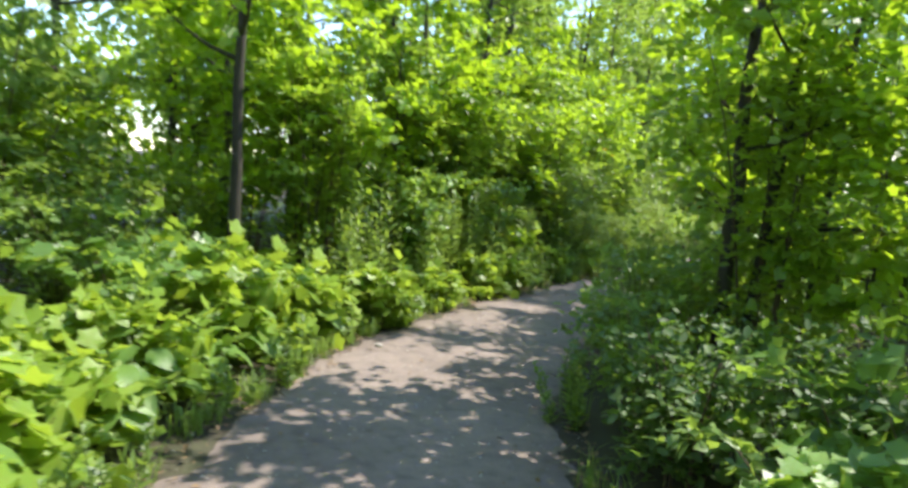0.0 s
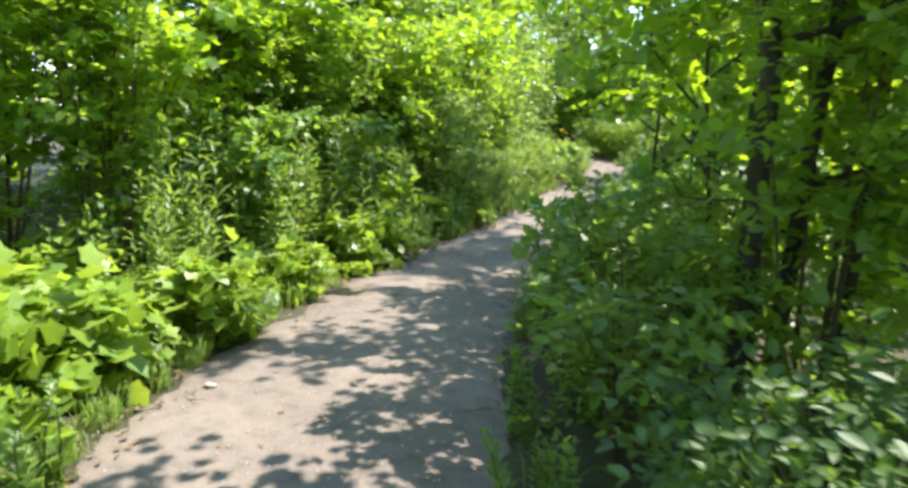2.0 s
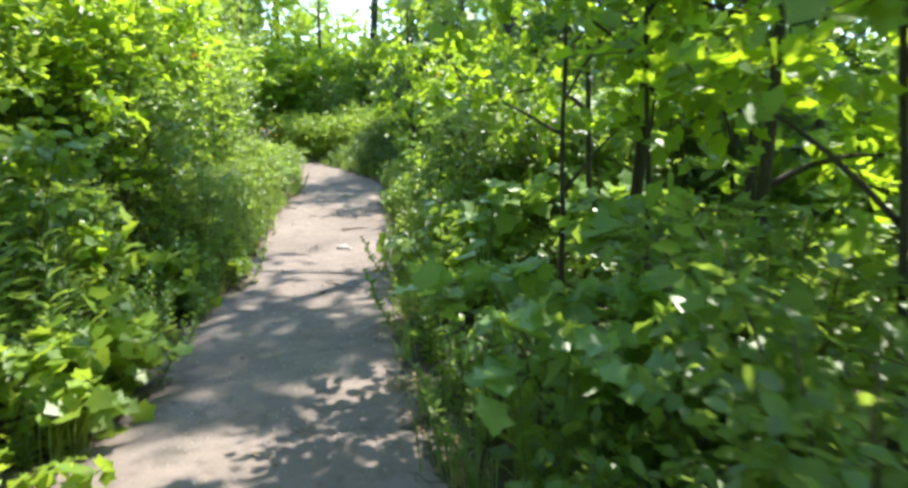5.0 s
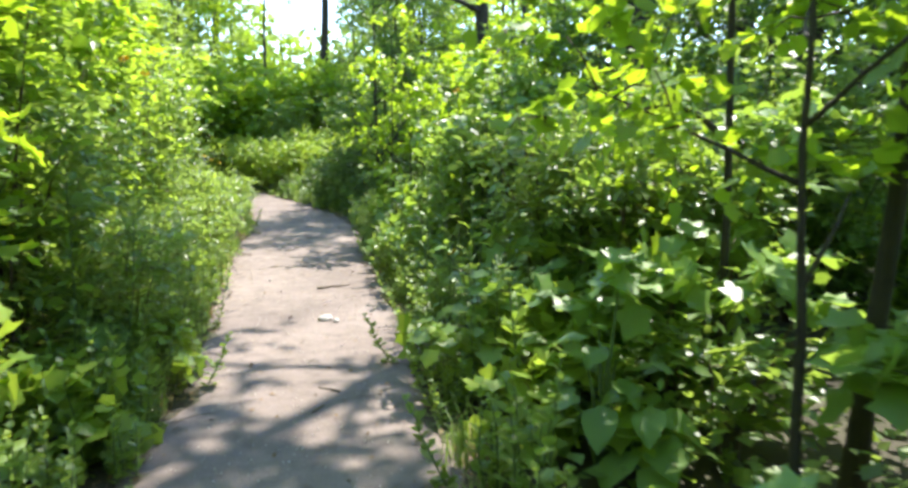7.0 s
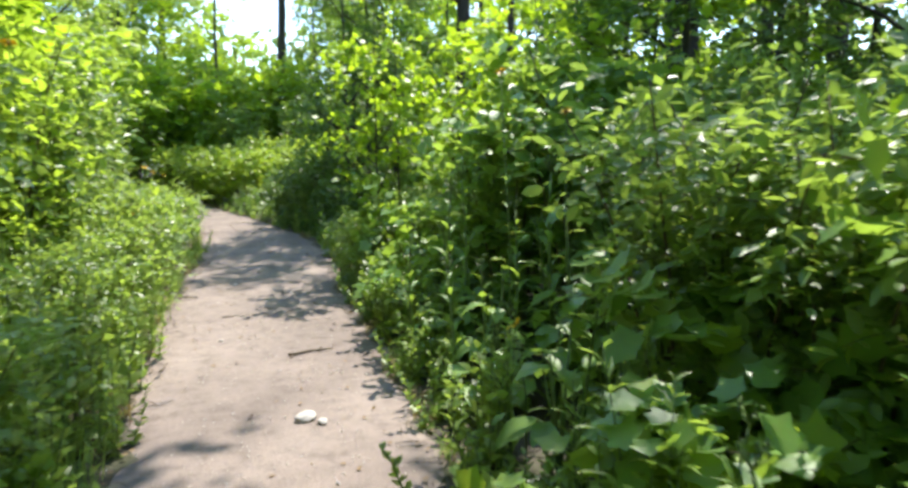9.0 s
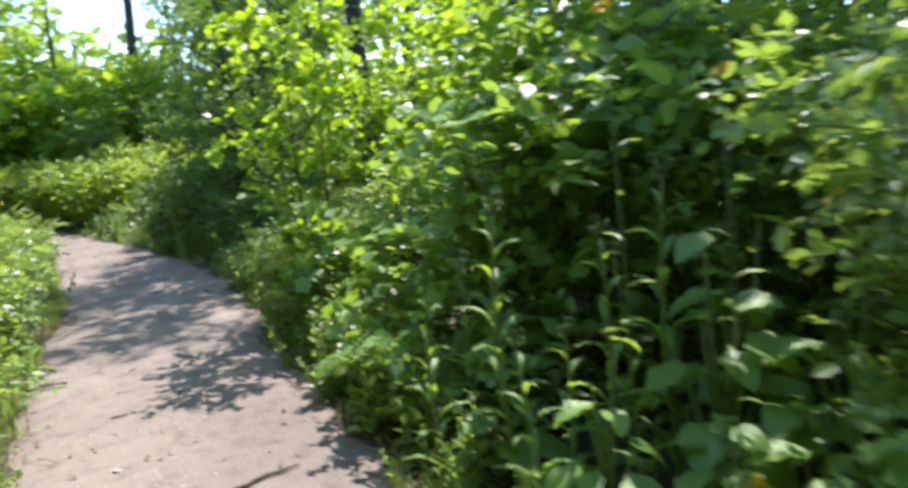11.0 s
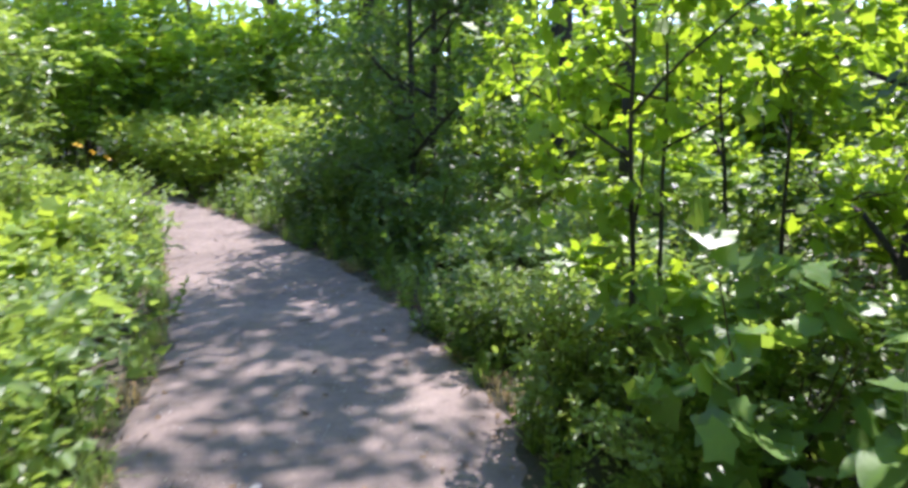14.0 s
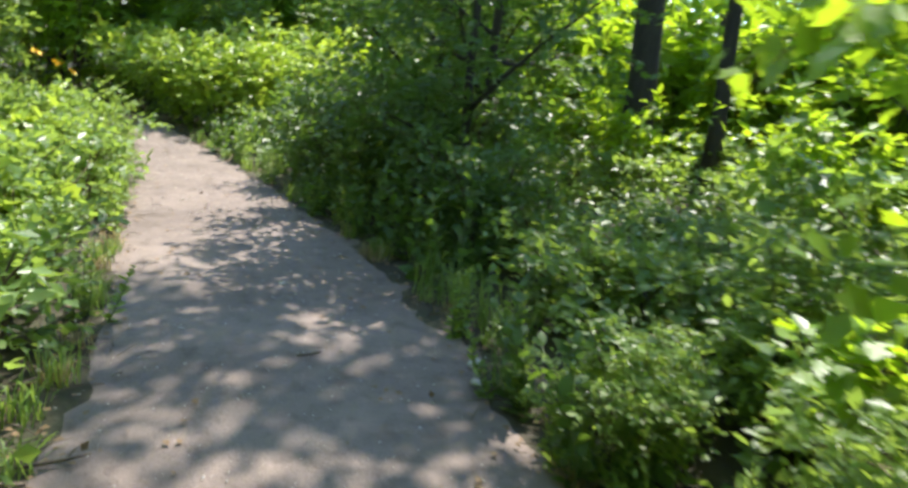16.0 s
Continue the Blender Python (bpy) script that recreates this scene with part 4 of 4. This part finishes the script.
# ---- the wood around
SUNLIT = ((-1.5, 2.9, 3.0, 8.3), (0.2, 2.0, 8, 13), (0.8, 4.3, 12.8, 19.8), (0.5, 2.4, 20, 27), (0.8, 4.5, 27, 31), (4.6, 7.2, 6, 10), (3.6, 5.2, 10, 12.5), (5.8, 7.0, 1.2, 3.4), (7.0, 9.5, 21, 24))


def shades_sun(x, y, h):
    """Whether a crown of that height throws its shade on the sunlit stretches."""
    for k in (0.2, 0.35, 0.5, 0.65, 0.8, 0.95):
        sx, sy = x - TO_SUN.x / TO_SUN.z * h * k, y - TO_SUN.y / TO_SUN.z * h * k
        for x0, x1, y0, y1 in SUNLIT:
            if x0 - 1.2 < sx < x1 + 1.5 and y0 - 1.2 < sy < y1 + 1.2:
                return True
    return False


for i in range(48):
    for x_rng in ((6.6, 22.0), (-13.0, -1.2)):
        x, y = rng.uniform(*x_rng), -8 + i * 1.1 + rng.uniform(0, 0.8)
        if x < 0 and i % 3 == 2:
            continue
        k = rng.integers(4)
        s = rng.uniform(0.8, 1.1)
        if x > 3 and shades_sun(x, y, (13, 10, 10, 15)[k] * s):
            continue
        if left(y) - 1.8 < x < right(y) + 2.2 or (x > 3 and x < 11 and 12 < y < 28):
            continue
        if not -6 < x < 15 and i % 3:
            continue
        # in this zone crowns with darker leaf colour stand in for the wood's shade
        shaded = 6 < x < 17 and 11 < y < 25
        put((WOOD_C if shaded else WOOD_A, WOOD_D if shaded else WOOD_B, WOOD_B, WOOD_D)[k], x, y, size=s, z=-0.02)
for i in range(26):
    x, y = rng.uniform(-12, 22), rng.uniform(40, 58)
    if abs(x - (2.8 + (y - 9) * 0.07)) < 2.4 + (y - 38) * 0.06:
        continue
    put((WOOD_A, WOOD_B, WOOD_D)[rng.integers(3)], x, y, size=rng.uniform(0.9, 1.3), z=-0.02)
for i in range(60):
    y = -3 + i * 0.7
    x = right(y) + rng.uniform(2.6, 11) if i % 2 else left(y) - rng.uniform(3.6, 10)
    if 11 < y < 28 and 0 < x < right(y) + 4.8:
        continue
    put(FAR_BUSH, x, y, size=rng.uniform(0.7, 1.25), z=-0.02)
for i in range(30):
    x, y = rng.uniform(-10, 16), rng.uniform(35, 48)
    put(FAR_BUSH, x, y, size=rng.uniform(1.2, 1.9), z=-0.02)
for i in range(34):
    y = 10.5 + i * 0.52
    put((LOW_BUSH, FAR_BUSH, BRAMBLE)[i % 3], right(y) + rng.uniform(3.4, 6.2), y, size=(1.2, 0.55, 1.0)[i % 3] * rng.uniform(0.85, 1.15), z=-0.02)
for i in range(28):
    put((FAR_BUSH, LOW_BUSH)[i % 2], rng.uniform(7.4, 15), rng.uniform(-2, 12.5), size=(0.8, 1.3)[i % 2] * rng.uniform(0.85, 1.2), z=-0.02)
for i in range(20):
    put(FAR_BUSH, rng.uniform(9.5, 16), rng.uniform(22, 36), size=rng.uniform(1.1, 1.7), z=-0.02)

# low growth that covers the floor of the wood
g = Geo()
r_ = np.random.default_rng(92)
cover = []
while len(cover) < 60000:
    x, y = r_.uniform(-9, 17), r_.uniform(-4, 40)
    d = max(left(y) - x, x - right(y))
    if d > 0.25 and r_.random() < 1.15 - d / 14 and noise.noise((x * 0.7, y * 0.7, 2)) > -0.28:
        cover.append((x, y, ground_z(x, y) + r_.uniform(0.03, 0.16 + 0.2 * min(1, d))))
cover = np.array(cover)
n = len(cover)
g.many(SMALL, turns_of(r_.normal(0, 1, (n, 3)) * [1, 1, 0.25], r_.normal(0, 0.35, (n, 3)) + [0, 0, 1], r_.uniform(0.06, 0.15, n), 1.15), cover)
tagged(new("ground_cover", g.mesh("ground_cover", SHRUB)), "low leafy ground cover on the woodland floor", "ground cover", kind="stuff")

# far leaf masses that close the wood on all sides
g = Geo()
r_ = np.random.default_rng(91)
n = 26000
ang = r_.uniform(0, 6.283, n)
dist = r_.uniform(34, 46, n)
px_, py_ = 4 + np.cos(ang) * dist * 0.85, 20 + np.sin(ang) * dist
top = 11 + 3 * np.sin(ang * 9) + 2 * np.sin(ang * 23 + 1)
gap = np.abs(px_ - (2.8 + (py_ - 9) * 0.075)) < 2.6
top = np.where(gap & (py_ > 20), 8.0, top)
pz_ = top * r_.random(n) ** 0.8
ah = r_.normal(0, 1, (n, 3))
g.many(SMALL, turns_of(ah, r_.normal(0, 0.6, (n, 3)) + [0, 0, 0.6], r_.uniform(0.45, 0.95, n), 1.2), np.stack([px_, py_, pz_], 1))
tagged(new("far_woods", g.mesh("far_woods", SHRUB)), "far green leaf masses of the surrounding wood", "woods", kind="stuff")

# ---- small things on and beside the path
def stick(x, y, length, turn, r=0.006, seed=1, label="dry brown stick lying on the path"):
    q = np.random.default_rng(seed)
    g = Geo()
    t = np.linspace(-0.5, 0.5, 7)[:, None]
    pts = np.concatenate([t * length, np.cumsum(q.normal(0, 0.03 * length, (7, 1)), 0), np.zeros((7, 1))], 1)
    pts[:, 2] = r * 0.8
    g.tube(pts, r * np.array([1, 1.1, 1, .95, .85, .7, .45]), 6)
    if length > 0.18:
        g.tube([pts[4], pts[4] + [0.12 * length, 0.14 * length, 0.01], pts[4] + [0.2 * length, 0.26 * length, 0.004]], [r * 0.6, r * 0.5, r * 0.3], 5)
    ob = new("stick", g.mesh("stick", M_DEAD))
    ob.matrix_basis = pose(x, y, 0.008, 0, 0, turn)
    return tagged(ob, label, "stick", "dry sticks on the path")


STICKS = ((2.73, 8.83, .14, 20), (2.48, 8.70, .10, 70), (3.14, 12.5, .16, 140), (3.05, 12.2, .12, 60), (3.51, 15.63, .34, 12), (3.31, 17.2, .12, 170),
          (3.04, 17.5, .08, 30), (3.33, 17.26, .11, 160), (2.98, 17.04, .1, 10), (3.15, 18.02, .07, 45), (2.76, 20.21, .22, 15), (2.62, 20.1, .18, 160),
          (2.53, 18.01, .3, 5), (2.64, 18.07, .2, 150), (2.35, 14.9, .26, 100), (2.5, 15.6, .2, 80), (2.6, 20.84, .16, 35), (3.4, 19.3, .09, 120), (3.7, 21.0, .12, 15))
for i, (x, y, l, a) in enumerate(STICKS):
    stick(x, y, l, a, 0.004 + 0.018 * l, i)


def stone(x, y, size, seed, label):
    bm = bmesh.new()
    bmesh.ops.create_icosphere(bm, subdivisions=3, radius=1)
    for v in bm.verts:
        k = 1 + 0.28 * noise.noise(v.co * 1.3 + Vector((seed, 0, 0))) + 0.1 * noise.noise(v.co * 4 + Vector((0, seed, 0)))
        v.co = Vector((v.co.x * 1.25, v.co.y * 0.9, v.co.z * 0.5)) * k * size
    me = bpy.data.meshes.new("stone")
    bm.to_mesh(me)
    bm.free()
    me.polygons.foreach_set("use_smooth", [True] * len(me.polygons))
    me.materials.append(M_STONE)
    ob = new("stone", me)
    ob.matrix_basis = pose(x, y, 0.004 + size * 0.22, 0, 0, seed * 47)
    return tagged(ob, label, "stone", "stones on the path")


stone(3.30, 14.3, 0.055, 1, "pale flat stone set in the path")
stone(3.38, 14.22, 0.03, 2, "small pale stone on the path")
for i, (x, y, s) in enumerate(((2.7, 8.49, .03), (2.2, 6.44, .028), (4.45, 20.8, .04), (4.38, 20.6, .028), (2.9, 16.2, .018), (3.1, 18.6, .02), (3.7, 22.1, .022), (4.0, 7.4, .02))):
    stone(x, y, s, i + 3, "small pale stone on the path")


def flower(x, y, z, turn, seed, size=0.04, label="yellow daisy-like flower on a green stem"):
    q = np.random.default_rng(seed)
    root = thing("flower", label, "flower", "yellow flowers among the weeds")
    root.matrix_basis = pose(x, y, 0, 0, 0, turn)
    top = np.array([0.03, 0.05, z])
    g = Geo()
    g.tube([(0, 0, -0.03), (0.01, 0.0, z * 0.5), top], [0.004, 0.0035, 0.0025], 5)
    part("stem", g, M_STEM, root)
    g = Geo()
    n = 10
    th = np.arange(n) * 6.283 / n + q.normal(0, 0.1, n)
    ah = np.stack([np.cos(th), np.sin(th) * 0.75, np.sin(th) * -0.6 + 0.2], 1)
    g.many(OVATE, turns_of(ah, np.tile([0.0, -0.6, 0.8], (n, 1)), np.full(n, size), 0.8), np.tile(top, (n, 1)))
    part("blossom", g, M_PETAL, root, "yellow petals", kind="stuff")
    bm = bmesh.new()
    bmesh.ops.create_uvsphere(bm, u_segments=10, v_segments=6, radius=size * 0.28)
    bmesh.ops.translate(bm, vec=Vector(top), verts=bm.verts)
    me = bpy.data.meshes.new("disc")
    bm.to_mesh(me)
    bm.free()
    me.materials.append(M_DISC)
    part("disc", me, M_DISC, root, "brown flower disc")
    g = Geo()
    s = np.linspace(0.2, 0.85, 9)
    th = np.arange(9) * 2.4
    g.many(LANCE, turns_of(np.stack([np.cos(th), np.sin(th), np.full(9, 0.4)], 1), np.tile([0, 0, 1.0], (9, 1)), np.full(9, 0.11)), np.stack([s * 0.02, s * 0.02, s * z], 1))
    part("foliage", g, WEED, root, kind="stuff")
    return root


for i, (x, y, z, s) in enumerate(((4.66, 13.88, 1.66, .04), (4.85, 13.6, 1.26, .04), (4.2, 13.35, .67, .045), (4.45, 14.12, 1.88, .04), (1.9, 14.4, 2.1, .05), (2.0, 14.5, 2.0, .045),
                                  (1.87, 26.5, 1.0, .06), (2.05, 26.0, .95, .05), (1.7, 26.2, 1.1, .06), (2.1, 19.1, .82, .04), (2.05, 19.4, .75, .035))):
    flower(x, y, z, i * 40, i, s)

# dry leaves, bark crumbs and pebbles along the path, thickest at its edges
g = Geo()
q = np.random.default_rng(95)
P = []
while len(P) < 4200:
    y = q.uniform(0, 30)
    l, r_ = left(y), right(y)
    u = q.beta(0.45, 0.45)
    if 0.12 < u < 0.88 and q.random() < 0.82:
        continue
    P.append((l - 0.12 + (r_ - l + 0.24) * u, y, 0.012))
P = np.array(P)
n = len(P)
g.many(SMALL, turns_of(q.normal(0, 1, (n, 3)) * [1, 1, 0.12], q.normal(0, 0.3, (n, 3)) + [0, 0, 1], q.uniform(0.012, 0.05, n), 1.3), P)
tagged(new("leaf_litter", g.mesh("leaf_litter", M_DRYLEAF)), "scattered dry brown leaves and crumbs on the path", "leaf litter", kind="stuff")

g = Geo()
OCT = (np.array([(1, 0, 0), (-1, 0, 0), (0, 1, 0), (0, -1, 0), (0, 0, .6), (0, 0, -.6)]), [(0, 2, 4), (2, 1, 4), (1, 3, 4), (3, 0, 4), (2, 0, 5), (1, 2, 5), (3, 1, 5), (0, 3, 5)])
n = 5200
py = q.uniform(1, 30, n)
pu = np.clip(q.normal(0.5, 0.32, n), -0.03, 1.03)
P = np.array([(left(y) + (right(y) - left(y)) * u, y, 0.009) for y, u in zip(py, pu)])
g.many(OCT, turns_of(q.normal(0, 1, (n, 3)) * [1, 1, 0.2], q.normal(0, 0.2, (n, 3)) + [0, 0, 1], 0.0035 + 0.007 * q.random(n) ** 2.5, 0.8), P)
tagged(new("gravel", g.mesh("gravel", M_STONE, smooth=False)), "fine pale gravel pressed into the path", "gravel", kind="stuff")

g = Geo()
for i in range(420):
    y = q.uniform(1, 29)
    side = q.random() < 0.5
    x = (left(y) + q.normal(0.02, 0.09)) if side else (right(y) + q.normal(-0.02, 0.09))
    a, l = q.uniform(0, 6.283), q.uniform(0.05, 0.2)
    d = np.array([math.cos(a), math.sin(a), 0]) * l
    g.tube([(x, y, 0.012), np.array((x, y, 0.02)) + d * 0.5 + q.normal(0, 0.008, 3) * [1, 1, 0.2], np.array((x, y, 0.012)) + d], [0.003, 0.0026, 0.0016], 3)
tagged(new("twig_litter", g.mesh("twig_litter", M_DEAD)), "thin dry twigs strewn along the path edges", "twigs", kind="stuff")

# kinds were only patterns for the plants set above
for k in KINDS:
    for o in (*k.children_recursive, k):
        bpy.data.objects.remove(o)
